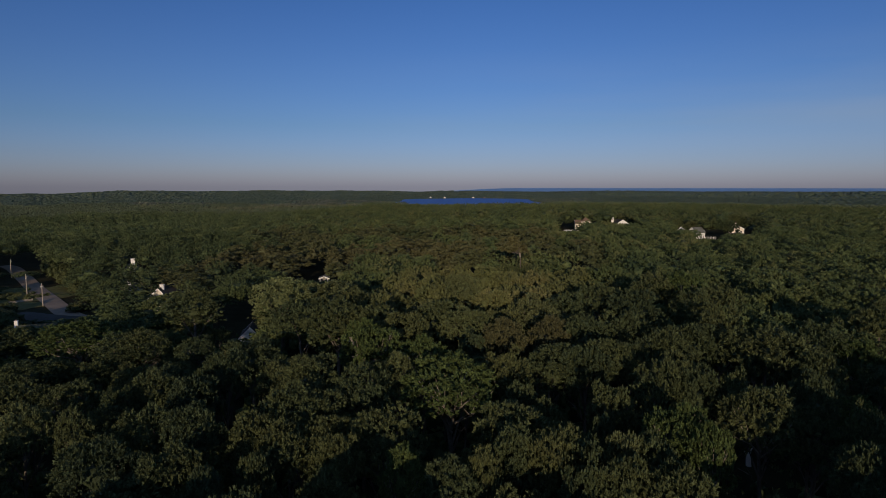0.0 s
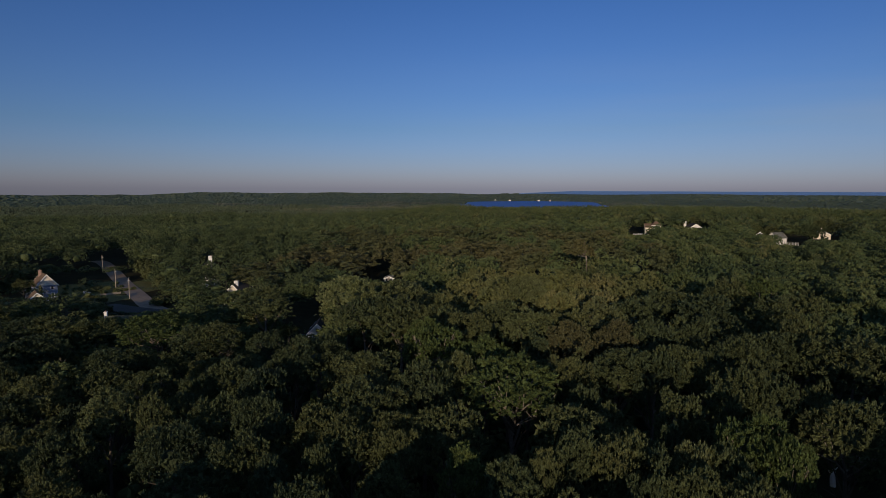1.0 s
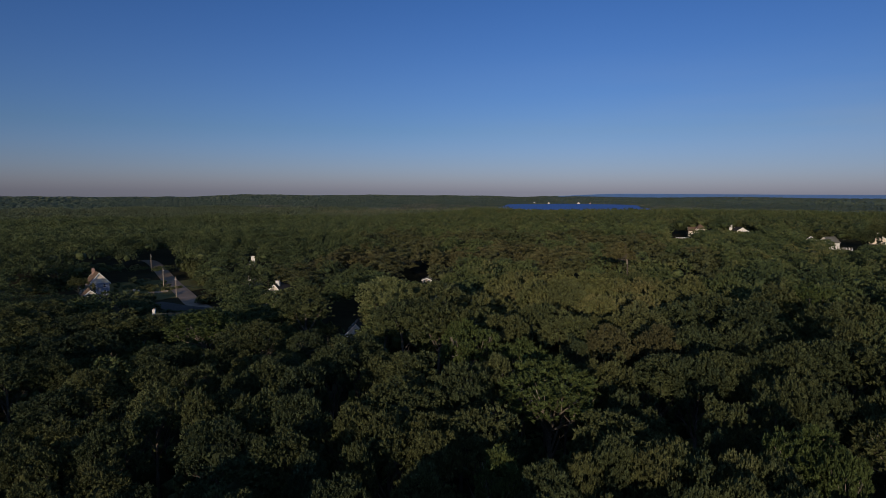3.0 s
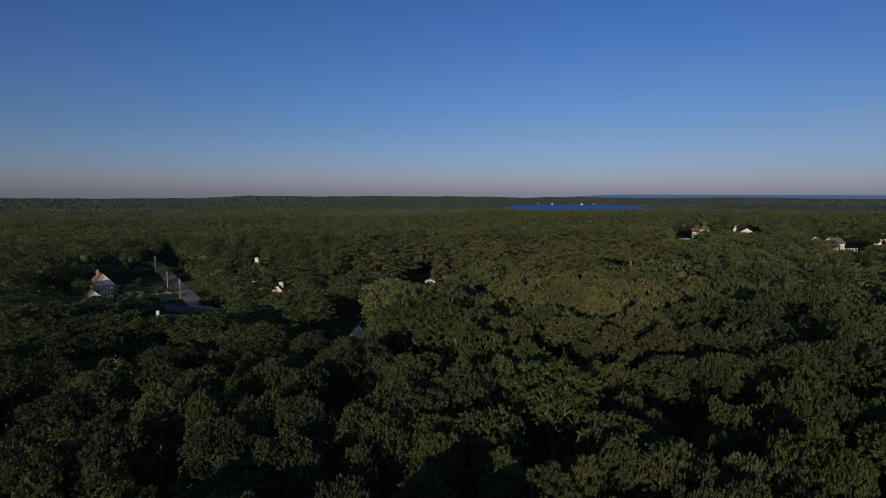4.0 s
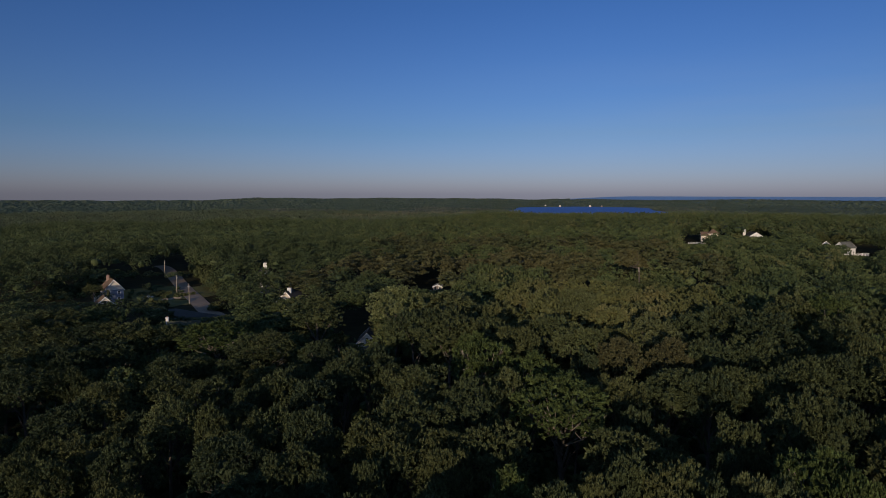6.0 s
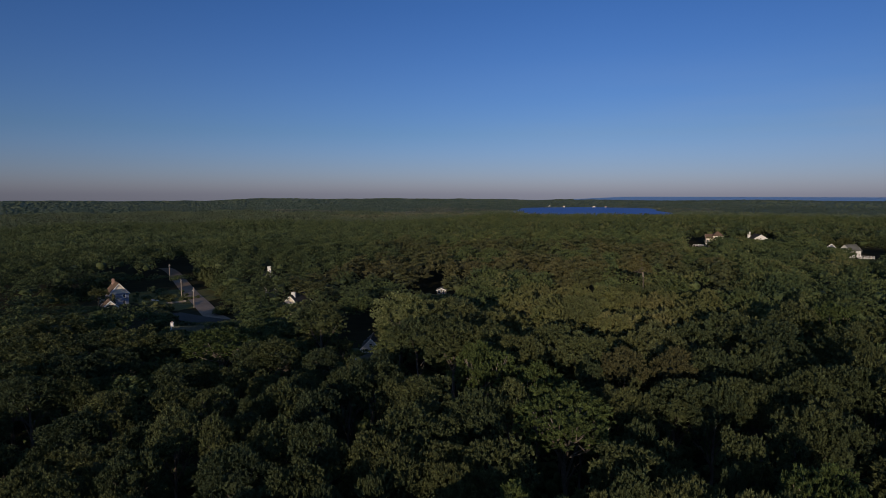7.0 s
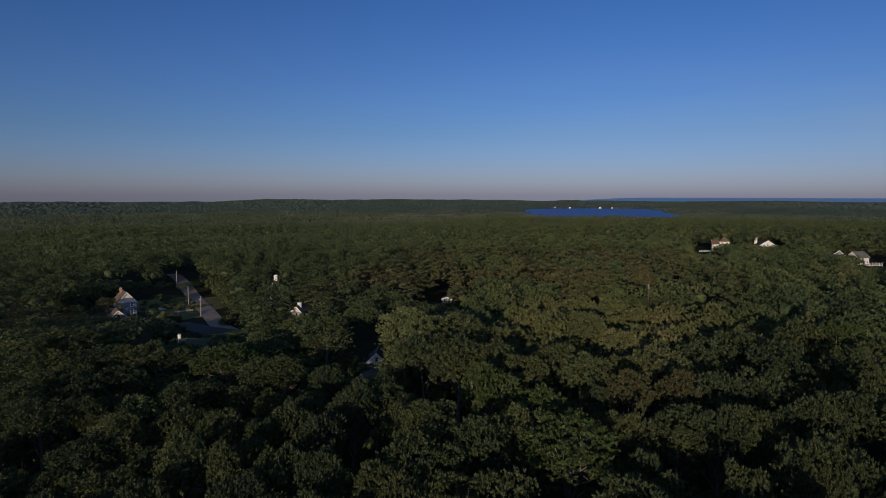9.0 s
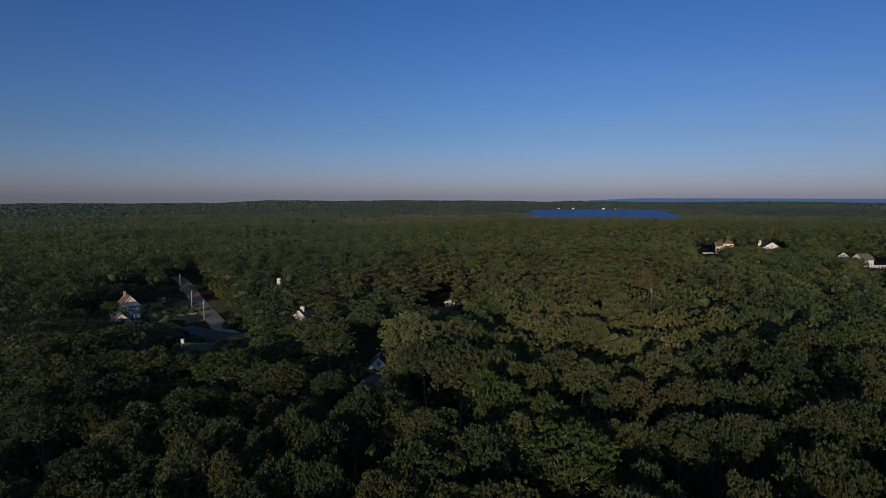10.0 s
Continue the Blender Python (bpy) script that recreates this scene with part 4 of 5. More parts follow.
az_ = np.degrees(np.arctan2(x, y))
keep = ((az_ < -53) | (az_ > 47)) & open_to(x, y, 0.6) & (np.hypot(x, y) > 14)
x, y = x[keep], y[keep]
assemble("surrounding_oak_woods", FAR, x, y, side.uniform(1.0, 1.3, len(x)), side.uniform(0.92, 1.1, len(x)) * stature(x, y), side, M_WOODS, "dense oak woods added unseen at the sides to throw shade", 18.6)
x, y = scatter(nr, 8.6, 110, 205)
keep = open_to(x, y, 0.62)
x, y = x[keep], y[keep]
n = len(x)
sc, tl = nr.uniform(0.8, 1.3, n), nr.uniform(0.84, 1.10, n) * stature(x, y)
# crowns inside the antisolar bright spot get the lighter colour
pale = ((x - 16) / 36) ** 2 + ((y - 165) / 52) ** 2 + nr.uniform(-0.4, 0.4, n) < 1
assemble("oak_woods", NEXT, x[~pale], y[~pale], sc[~pale], tl[~pale], nr, M_WOODS, "dense green oak woodland crowns beyond the nearer trees", 17.3)
assemble("pale_oak_woods", NEXT, x[pale], y[pale], sc[pale], tl[pale], nr, M_GLOW_WOODS, "oak crowns coloured paler for the bright antisolar spot", 17.3)
x, y = scatter(nr, 9.8, 205, 430)
keep = open_to(x, y, 0.62)
x, y = x[keep], y[keep]
pine = pine_stand(x, y)
n = len(x)
sc, tl = nr.uniform(0.8, 1.35, n), nr.uniform(0.82, 1.12, n) * stature(x, y)
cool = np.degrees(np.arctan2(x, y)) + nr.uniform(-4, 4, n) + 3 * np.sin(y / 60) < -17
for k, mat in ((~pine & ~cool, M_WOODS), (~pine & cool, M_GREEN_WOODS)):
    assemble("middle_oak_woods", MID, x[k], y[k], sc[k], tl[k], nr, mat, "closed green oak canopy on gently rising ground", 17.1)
assemble("pine_woods", PINES, x[pine], y[pine], sc[pine] * 1.4, tl[pine], nr, M_PINE, "stand of tall brownish-green pines on the rise", 17.5)
x, y = scatter(nr, 11.2, 430, 920)
n = len(x)
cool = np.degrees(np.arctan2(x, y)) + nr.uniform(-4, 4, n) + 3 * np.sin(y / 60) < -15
sc, tl = nr.uniform(0.85, 1.3, n), nr.uniform(0.82, 1.15, n)
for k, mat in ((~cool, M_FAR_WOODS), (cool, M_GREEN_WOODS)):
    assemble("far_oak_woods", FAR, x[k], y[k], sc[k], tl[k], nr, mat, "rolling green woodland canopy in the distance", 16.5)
x, y = scatter(nr, 13.0, 920, 1850)
n = len(x)
swamp = swampy(x, y)
sc, tl = nr.uniform(0.55, 1.35, n), nr.uniform(0.72, 1.18, n)
assemble("distant_woods", DISTANT, x[~swamp], y[~swamp], sc[~swamp], tl[~swamp], nr, M_HAZY_FAR, "distant flat woodland reaching towards the lake")
assemble("swamp_woods", DISTANT, x[swamp], y[swamp], sc[swamp] * 0.8, tl[swamp] * 0.8, nr, M_SWAMP, "pale thin swamp trees in the low ground")
# beyond, the crowns close to one uneven canopy
rings, steps = np.geomspace(1835, 4900, 88), np.radians(np.arange(-52, 40, 0.12))
rr, aa = np.meshgrid(rings, steps, indexing="ij")
aa = aa + nr.uniform(-0.0008, 0.0008, aa.shape)
row = np.arange(len(rings))[:, None] % 2
pair = np.repeat(np.geomspace(1835, 4880, len(rings) // 2), 2)[:, None]
wave = np.repeat(nr.uniform(0.991, 1.009, (len(rings) // 2, len(steps))), 2, 0)
rr = pair * wave + 7.0 * row
x, y = rr * np.sin(aa), rr * np.cos(aa)
tops = height(x, y) + np.where(row > 0, 9.0, 5.5) + nr.normal(0, 0.7, x.shape)
tops = np.where(in_lake(x, y, 4) < 1.06, -19.0, tops)
cols = len(steps)
cell = (np.arange(len(rings) - 1)[:, None] * cols + np.arange(cols - 1)[None]).ravel()
quads = np.stack([cell, cell + cols, cell + cols + 1, cell + 1], 1)
pts = np.stack([x.ravel(), y.ravel(), tops.ravel()], 1)
mid_p = pts[quads].mean(1)
land = (np.hypot(mid_p[:, 0], mid_p[:, 1]) < 4020) | (np.arctan2(mid_p[:, 0], mid_p[:, 1]) < radians(1.0))
wet = swampy(mid_p[:, 0], mid_p[:, 1])
for nm, pick, mat, words in (("horizon_woods", land & ~wet, M_HAZY_FAR, "unbroken forest stretching to the horizon"), ("pale_horizon_woods", land & wet, M_SWAMP, "pale swamp woods beside the lake")):
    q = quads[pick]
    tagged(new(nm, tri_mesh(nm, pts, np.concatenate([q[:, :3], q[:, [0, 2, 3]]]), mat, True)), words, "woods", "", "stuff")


# ---- building parts ----
def part(name, bm, mat, parent, label="", m=None):
    """Links a bmesh as one mesh under a thing or a part."""
    me = bpy.data.meshes.new(name)
    bmesh.ops.recalc_face_normals(bm, faces=bm.faces)
    bm.to_mesh(me)
    bm.free()
    me.materials.append(mat)
    ob = new(name, me)
    ob.parent = parent
    if m is not None:
        ob.matrix_basis = m
    return tagged(ob, label)


def box(bm, x0, x1, y0, y1, z0, z1, bevel=0.0):
    r = bmesh.ops.create_cube(bm, size=1.0)
    bmesh.ops.transform(bm, verts=r["verts"], matrix=Matrix.Translation(((x0 + x1) / 2, (y0 + y1) / 2, (z0 + z1) / 2)) @ Matrix.Diagonal((x1 - x0, y1 - y0, z1 - z0, 1)))
    if bevel:
        edges = list({e for v in r["verts"] for e in v.link_edges})
        bmesh.ops.bevel(bm, geom=edges, offset=bevel, segments=1, affect="EDGES")
    return bm


def boxes(*args, bevel=0.0):
    bm = bmesh.new()
    for a in args:
        box(bm, *a, bevel=bevel)
    return bm


def prism(profile, y0, y1):
    """An outline in x and z, drawn out along y."""
    bm = bmesh.new()
    a = [bm.verts.new((x, y0, z)) for x, z in profile]
    b = [bm.verts.new((x, y1, z)) for x, z in profile]
    n = len(profile)
    bm.faces.new(a)
    bm.faces.new(b[::-1])
    for i in range(n):
        bm.faces.new((a[i], b[i], b[(i + 1) % n], a[(i + 1) % n]))
    return bm


def window(parent, cx, y, z, w, h, side=-1, along="x"):
    """A framed window with a sill and a pane, set on a wall face."""
    def put(a0, a1, d0, d1, z0, z1):
        d0, d1 = sorted((y + side * d0, y + side * d1))
        return (cx + a0, cx + a1, d0, d1, z0, z1) if along == "x" else (d0, d1, cx + a0, cx + a1, z0, z1)
    t = 0.12
    fr = boxes(put(-w / 2 - t, -w / 2, -0.02, 0.07, z - t, z + h + t), put(w / 2, w / 2 + t, -0.02, 0.07, z - t, z + h + t),
               put(-w / 2, w / 2, -0.02, 0.07, z + h, z + h + t), put(-w / 2, w / 2, -0.02, 0.07, z - t, z), put(-w / 2, w / 2, 0.0, 0.05, z + h / 2 - 0.04, z + h / 2 + 0.04))
    win = part("window", fr, M_TRIM, parent)
    part("pane", boxes(put(-w / 2, w / 2, -0.02, 0.02, z, z + h)), M_GLASS, win, "dark glass pane")
    part("sill", boxes(put(-w / 2 - t - 0.05, w / 2 + t + 0.05, 0.0, 0.14, z - t - 0.07, z - t)), M_TRIM, win)


M_TRIM = simple("white_trim", (0.68, 0.67, 0.65), (0.80, 0.79, 0.77), 2.0, 0.5, 0.3)


def gable_house(name, x, y, face, w, depth, eaves, ridge, wall_mat, roof_mat, label, chimney=None, chimney_mat=None, storeys=2, door=True, z=None):
    """A house whose front gable looks along the compass angle face."""
    house = new(name)
    base = float(height(x, y)) if z is None else z
    house.matrix_basis = pose(x, y, base, 0, 0, 180 - face)
    hw, hd = w / 2, depth / 2
    part("wall", prism(((-hw, -0.3), (hw, -0.3), (hw, eaves), (0, ridge), (-hw, eaves)), -hd, hd), wall_mat, house)
    part("foundation", boxes((-hw - 0.06, hw + 0.06, -hd - 0.06, hd + 0.06, -0.4, 0.35)), M_ROOF_GREY, house, "grey concrete foundation")
    s = (ridge - eaves) / hw
    o, th = 0.45, 0.22
    for side in (-1, 1):
        e = (side * (hw + o), eaves - s * o)
        part("roof", prism(((0, ridge + 0.02), e, (e[0], e[1] + th), (0, ridge + th + 0.02)), -hd - o, hd + o), roof_mat, house, "pitched shingle roof slope")
        for yy in (-hd - o - 0.06, hd + o):
            part("bargeboard", prism(((0, ridge - 0.22), (e[0], e[1] - 0.2), (e[0], e[1] + th + 0.03), (0, ridge + th + 0.05)), yy, yy + 0.06), M_TRIM, house, "white bargeboard")
    part("ridge_cap", prism(((-0.22, ridge + th - 0.06), (0, ridge + th + 0.09), (0.22, ridge + th - 0.06)), -hd - o, hd + o), roof_mat, house)
    for k in range(storeys):
        zz = 0.9 + 2.7 * k
        if zz + 1.3 > eaves:
            break
        n = 2 if w < 8 else 3
        for i in range(n):
            cx = (i + 0.5) / n * w - hw
            if k == 0 and door and i == n // 2:
                continue
            for side in (-1, 1):
                window(house, cx, side * hd, zz, 0.95, 1.35, side)
        m = max(2, int(depth / 3))
        for i in range(m):
            for side in (-1, 1):
                window(house, (i + 0.5) / m * depth - hd, side * hw, zz, 0.95, 1.35, side, "y")
    if ridge - eaves > 2.0:
        window(house, 0, -hd, eaves + 0.25, 0.8, 1.0, -1)
    if door:
        cx = 0 if w >= 8 else hw / 2
        d = part("door", boxes((cx - 0.48, cx + 0.48, -hd - 0.05, -hd + 0.02, 0.3, 2.35)), M_DOOR, house, "dark painted front door")
        part("door_frame", boxes((cx - 0.62, cx - 0.48, -hd - 0.07, -hd + 0.02, 0.3, 2.47), (cx + 0.48, cx + 0.62, -hd - 0.07, -hd + 0.02, 0.3, 2.47), (cx - 0.48, cx + 0.48, -hd - 0.07, -hd + 0.02, 2.35, 2.47)), M_TRIM, d)
        part("doorstep", boxes((cx - 0.9, cx + 0.9, -hd - 1.0, -hd - 0.07, -0.3, 0.28)), M_ROOF_GREY, house)
    if chimney:
        cx, cy, cw, top = chimney
        c = part("chimney", boxes((cx - cw / 2, cx + cw / 2, cy - 0.4, cy + 0.4, eaves, top)), chimney_mat or M_BRICK, house, "square masonry chimney stack")
        part("cap", boxes((cx - cw / 2 - 0.1, cx + cw / 2 + 0.1, cy - 0.5, cy + 0.5, top, top + 0.16), bevel=0.03), chimney_mat or M_BRICK, c)
        part("flue", boxes((cx - 0.18, cx + 0.18, cy - 0.18, cy + 0.18, top + 0.16, top + 0.45)), M_BRICK, c, "clay flue pot")
    return tagged(house, label, "house")


M_DOOR = simple("dark_door_paint", (0.05, 0.06, 0.08), (0.08, 0.09, 0.11), 2.0, 0.5, 0.3)
M_CHIMNEY = simple("whitewashed_chimney", (0.66, 0.63, 0.60), (0.80, 0.77, 0.73), 2.0, 0.8, 0.2)

# ---- the street corner ----
def ribbon(name, path, width, lift, mat):
    v, f = [], []
    pts = [Vector((a, b, 0)) for a, b in path]
    dense = []
    for i in range(len(pts) - 1):
        dense += [pts[i].lerp(pts[i + 1], k / 8) for k in range(8)]
    dense.append(pts[-1])
    for _ in range(12):
        dense = [dense[0]] + [(dense[i - 1] + dense[i] * 2 + dense[i + 1]) / 4 for i in range(1, len(dense) - 1)] + [dense[-1]]
    for i, p in enumerate(dense):
        d = (dense[min(i + 1, len(dense) - 1)] - dense[max(i - 1, 0)]).normalized()
        s = Vector((-d.y, d.x, 0))
        for k in (-1, -0.5, 0, 0.5, 1):
            q = p + s * width / 2 * k
            v.append((q.x, q.y, float(height(q.x, q.y)) + lift + 0.05 * (1 - k * k)))
    for i in range(len(dense) - 1):
        f += [(5 * i + k, 5 * i + k + 1, 5 * i + k + 6, 5 * i + k + 5) for k in range(4)]
    return mesh_object(name, v, f, mat, None, True)


def patch(name, cx, cy, r, lift, mat, seed, label):
    rng = random.Random(seed)
    ph = [rng.uniform(0, 6.28) for _ in range(3)]
    v = [(cx, cy, float(height(cx, cy)) + lift)]
    n = 40
    for ring in (0.5, 1.0):
        for i in range(n):
            a = 2 * math.pi * i / n
            q = r * ring * (1 + 0.16 * math.sin(2 * a + ph[0]) + 0.1 * math.sin(3 * a + ph[1]) + 0.06 * math.sin(7 * a + ph[2]))
            px_, py_ = cx + q * math.cos(a), cy + q * math.sin(a)
            v.append((px_, py_, float(height(px_, py_)) + lift))
    f = [(0, 1 + i, 1 + (i + 1) % n) for i in range(n)] + [(1 + i, 1 + n + i, 1 + n + (i + 1) % n, 1 + (i + 1) % n) for i in range(n)]
    return tagged(mesh_object(name, v, f, mat), label, "lawn", "", "structure")


patch("lawn_verge", -176, 243, 24, 0.10, M_GRASS, 1, "rough sunlit lawn beside the road")
patch("lawn_corner", -160, 217, 10, 0.14, M_GRASS, 2, "dry grass corner by the junction")
patch("lawn_yard", -112, 214, 13, 0.10, M_GRASS, 3, "small green yard beside a house")
road = tagged(ribbon("road", ((-104, 184), (-120, 193), (-134, 204), (-147, 219), (-160, 233.5), (-174, 248.5), (-203, 281), (-232, 313), (-262, 346)), 7.0, 0.22, M_ASPHALT), "pale worn asphalt road running away between trees", "road", "", "structure")
street = tagged(ribbon("side_road", ((-152, 203), (-142, 199), (-131, 195), (-112, 192), (-92, 196)), 9.5, 0.30, M_SHADED_ASPHALT), "asphalt side road at the junction, darkened for tree shade", "road", "", "structure")


def utility_pole(x, y, h, lamp, lean):
    pole = new("utility_pole")
    pole.matrix_basis = pose(x, y, float(height(x, y)), lean, lean * 0.6, 20)
    v, f = [], []
    tube(v, f, [(0, 0, -0.5), (0, 0, h * 0.5), (0.02, 0, h)], (0.19, 0.165, 0.13), 10)
    me = bpy.data.meshes.new("post")
    me.from_pydata(v, [], f)
    me.materials.append(M_POLE)
    p = new("post", me)
    p.parent = pole
    part("insulator", boxes((-0.06, 0.06, -0.06, 0.06, h, h + 0.22), bevel=0.02), M_TRIM, pole, "white ceramic insulator")
    part("band", boxes((-0.2, 0.2, -0.2, 0.2, h - 1.6, h - 1.45), bevel=0.03), M_METAL, pole, "galvanised steel band")
    part("bracket", boxes((0.12, 0.5, -0.05, 0.05, h - 1.0, h - 0.9), (0.44, 0.5, -0.05, 0.05, h - 0.95, h - 0.7)), M_METAL, pole)
    if lamp:
        v, f = [], []
        tube(v, f, [(0, -0.1, h - 1.3), (0.1, -0.9, h - 0.75), (0.15, -1.5, h - 0.7)], (0.05, 0.045, 0.04), 6)
        me = bpy.data.meshes.new("lamp_arm")
        me.from_pydata(v, [], f)
        me.materials.append(M_METAL)
        a = new("lamp_arm", me)
        a.parent = pole
        head = part("lamp_head", boxes((-0.02, 0.32, -2.15, -1.45, h - 0.82, h - 0.60), bevel=0.06), M_CHIMNEY, a, "pale street lamp head")
        part("lens", boxes((0.05, 0.25, -2.05, -1.55, h - 0.89, h - 0.82), bevel=0.02), M_LAMP, head)
    tagged(pole, "weathered wooden utility pole" + (" with a street lamp beside the road" if lamp else " beside the road"), "utility pole", "poles along the road")


utility_pole(-151.3, 217.8, 8.6, True, 0.8)
utility_pole(-173.5, 240.7, 8.8, False, -0.6)
utility_pole(-211.0, 283.0, 9.0, False, 0.3)

gable_house("blue_house", -189.5, 219.0, 128, 7.4, 8.6, 5.6, 9.8, M_BLUE, M_ROOF_BROWN, "pale blue clapboard house with a brown gabled roof", (-0.8, 2.4, 1.0, 11.0), M_BRICK)
deck = bpy.data.objects["blue_house"]
part("deck", boxes((-6.6, -3.72, -3.6, 1.2, 2.5, 2.68)), M_POLE, deck, "weathered timber deck")
for px_, py_ in ((-6.5, -3.5), (-6.5, -1.2), (-6.5, 1.1), (-3.9, -3.5)):
    part("deck_post", boxes((px_ - 0.07, px_ + 0.07, py_ - 0.07, py_ + 0.07, -0.3, 3.7)), M_TRIM, deck)
for zz in (2.95, 3.25, 3.55):
    part("deck_rail", boxes((-6.54, -6.46, -3.43, 1.03, zz, zz + 0.09)), M_TRIM, deck, "white deck rail")
    part("deck_rail", boxes((-6.43, -3.97, -3.54, -3.46, zz, zz + 0.09)), M_TRIM, deck, "white deck rail")
# sunlight on the upper gable, laid on as a cream face
bm = prism(((-3.75, 5.45), (3.75, 5.45), (0, 9.7)), -4.36, -4.3)
part("gable", bm, M_CREAM, deck, "gable face coloured cream for the sunlight on it")
gable_house("garage", -178.0, 201.5, 134, 6.0, 6.5, 2.7, 5.4, M_CREAM, M_ROOF_BROWN, "cream garage with a brown gabled roof", None, None, 1)
gable_house("cottage", -112.0, 160.4, 245, 8.0, 11.4, 3.5, 6.6, M_WHITE, M_ROOF_GREEN, "low cottage with a grey-green shingle roof", (-1.6, -6.3, 1.05, 7.8), M_CHIMNEY, 1)
gable_house("cream_house", -100.6, 209.5, 186, 7.6, 9.0, 5.2, 8.8, M_CREAM, M_ROOF_DARK, "cream house with a dark roof among the trees", (0.3, -2.6, 1.5, 9.9), M_CHIMNEY)
gable_house("tall_house", -134.5, 251.5, 150, 7.5, 9.0, 8.2, 12.2, M_ROOF_GREY, M_ROOF_DARK, "grey shingled house almost hidden by the tree crowns", (0.0, -3.4, 1.6, 14.2), M_CHIMNEY, 2)
gable_house("white_house", -52.6, 157.5, 168, 5.2, 7.0, 4.7, 7.2, M_WHITE, M_ROOF_DARK, "white gabled house in the dark gap between trees", None, None, 1)
gable_house("shed", -49.8, 142.5, 200, 4.6, 6.0, 3.4, 5.7, M_WHITE, M_ROOF_GREY, "grey-roofed outbuilding half hidden by leaves", None, None, 1)
gable_house("hut", -54.9, 267.5, 172, 4.2, 4.0, 2.3, 3.2, M_POLE, M_POLE, "small pale hut in the pine clearing", None, None, 1)

# ---- houses on the rise ----
def hip_house(name, x, y, face, w, depth, eaves, ridge, wall_mat, roof_mat, label):
    """A two-storey house under a steep hipped roof with two rows of front windows."""
    house = new(name)
    house.matrix_basis = pose(x, y, float(height(x, y)), 0, 0, 180 - face)
    hw, hd, o = w / 2, depth / 2, 0.5
    part("wall", boxes((-hw, hw, -hd, hd, -0.3, eaves)), wall_mat, house)
    part("foundation", boxes((-hw - 0.06, hw + 0.06, -hd - 0.06, hd + 0.06, -0.4, 0.35)), M_ROOF_GREY, house, "grey concrete foundation")
    part("eaves_board", boxes((-hw - o, hw + o, -hd - o, hd + o, eaves, eaves + 0.22)), M_TRIM, house, "white eaves board")
    top = max(hd - hw, 0.3)
    rim = [(-hw - o, -hd - o), (hw + o, -hd - o), (hw + o, hd + o), (-hw - o, hd + o)]
    cap = [(-0.15, -top), (0.15, -top), (0.15, top), (-0.15, top)]
    for k in range(4):
        a, b = rim[k], rim[(k + 1) % 4]
        c, d = cap[(k + 1) % 4], cap[k]
        bm = bmesh.new()
        low = [bm.verts.new((*q, z)) for q, z in ((a, eaves + 0.22), (b, eaves + 0.22), (c, ridge), (d, ridge))]
        high = [bm.verts.new((*q, z)) for q, z in ((a, eaves + 0.36), (b, eaves + 0.36), (c, ridge + 0.16), (d, ridge + 0.16))]
        bm.faces.new(low[::-1])
        bm.faces.new(high)
        for i in range(4):
            bm.faces.new((low[i], low[(i + 1) % 4], high[(i + 1) % 4], high[i]))
        part("roof", bm, roof_mat, house, "hipped shingle roof slope")
    for zz in (1.0, 3.7, 6.2):
        for i in range(2):
            cx = (i + 0.5) / 2 * w - hw
            for side in (-1, 1):
                window(house, cx, side * hd, zz, 1.1, 1.6, side)
                window(house, (i + 0.5) / 2 * depth - hd, side * hw, zz, 1.0, 1.5, side, "y")
    return tagged(house, label, "house")


hip_house("manor", 118.8, 488.0, 184, 7.0, 8.0, 8.2, 11.8, M_CREAM, M_ROOF_BROWN, "cream two-storey house with a hipped brown roof")
gable_house("manor_wing", 113.0, 489.0, 96, 6.0, 5.0, 6.9, 9.4, M_CREAM, M_ROOF_BROWN, "lower cream wing with a brown roof", None, None, 2)
gable_house("long_house", 148.3, 490.0, 176, 11.5, 12.0, 6.0, 9.6, M_WHITE, M_ROOF_DARK, "white house with a broad gable and dark roof", (-5.0, 4.0, 2.0, 11.2), M_CHIMNEY)
gable_house("grey_roof_house", 188.0, 433.0, 240, 7.5, 10.0, 4.9, 8.4, M_WHITE, M_ROOF_GREY, "long white house with a grey roof", None, None, 1)
gable_house("far_blue_house", 179.5, 440.5, 200, 7.4, 8.0, 5.0, 8.2, M_BLUE, M_ROOF_DARK, "blue-grey house behind the trees", None, None, 2)
gable_house("brown_roof_house", 240.5, 478.5, 205, 11.0, 9.0, 3.9, 6.6, M_CREAM, M_ROOF_BROWN, "cream house with a brown roof among oaks", (-1.0, 2.0, 1.2, 8.2), M_CHIMNEY)


def rail_fence(x, y, turn, n, h, mat, label):
    fence = new("fence")
    fence.matrix_basis = pose(x, y, float(height(x, y)), 0, 0, turn)
    for i in range(n + 1):
        part("post", boxes((i * 2 - 0.08, i * 2 + 0.08, -0.08, 0.08, -0.3, h + 0.12), bevel=0.02), mat, fence)
    for k in range(3):
        zz = h * (0.25 + 0.32 * k)
        part("rail", boxes((-0.05, n * 2 + 0.05, -0.12, -0.08, zz, zz + 0.2)), mat, fence)
    return tagged(fence, label, "fence")


rail_fence(101, 487, 2, 4, 1.6, M_TRIM, "white rail fence beside the cream house")
rail_fence(188.5, 423, 6, 5, 2.4, M_TRIM, "white rail fence in front of the grey roof")
rail_fence(-168, 222.8, 53, 4, 0.9, M_POLE, "low weathered rail fence on the verge")


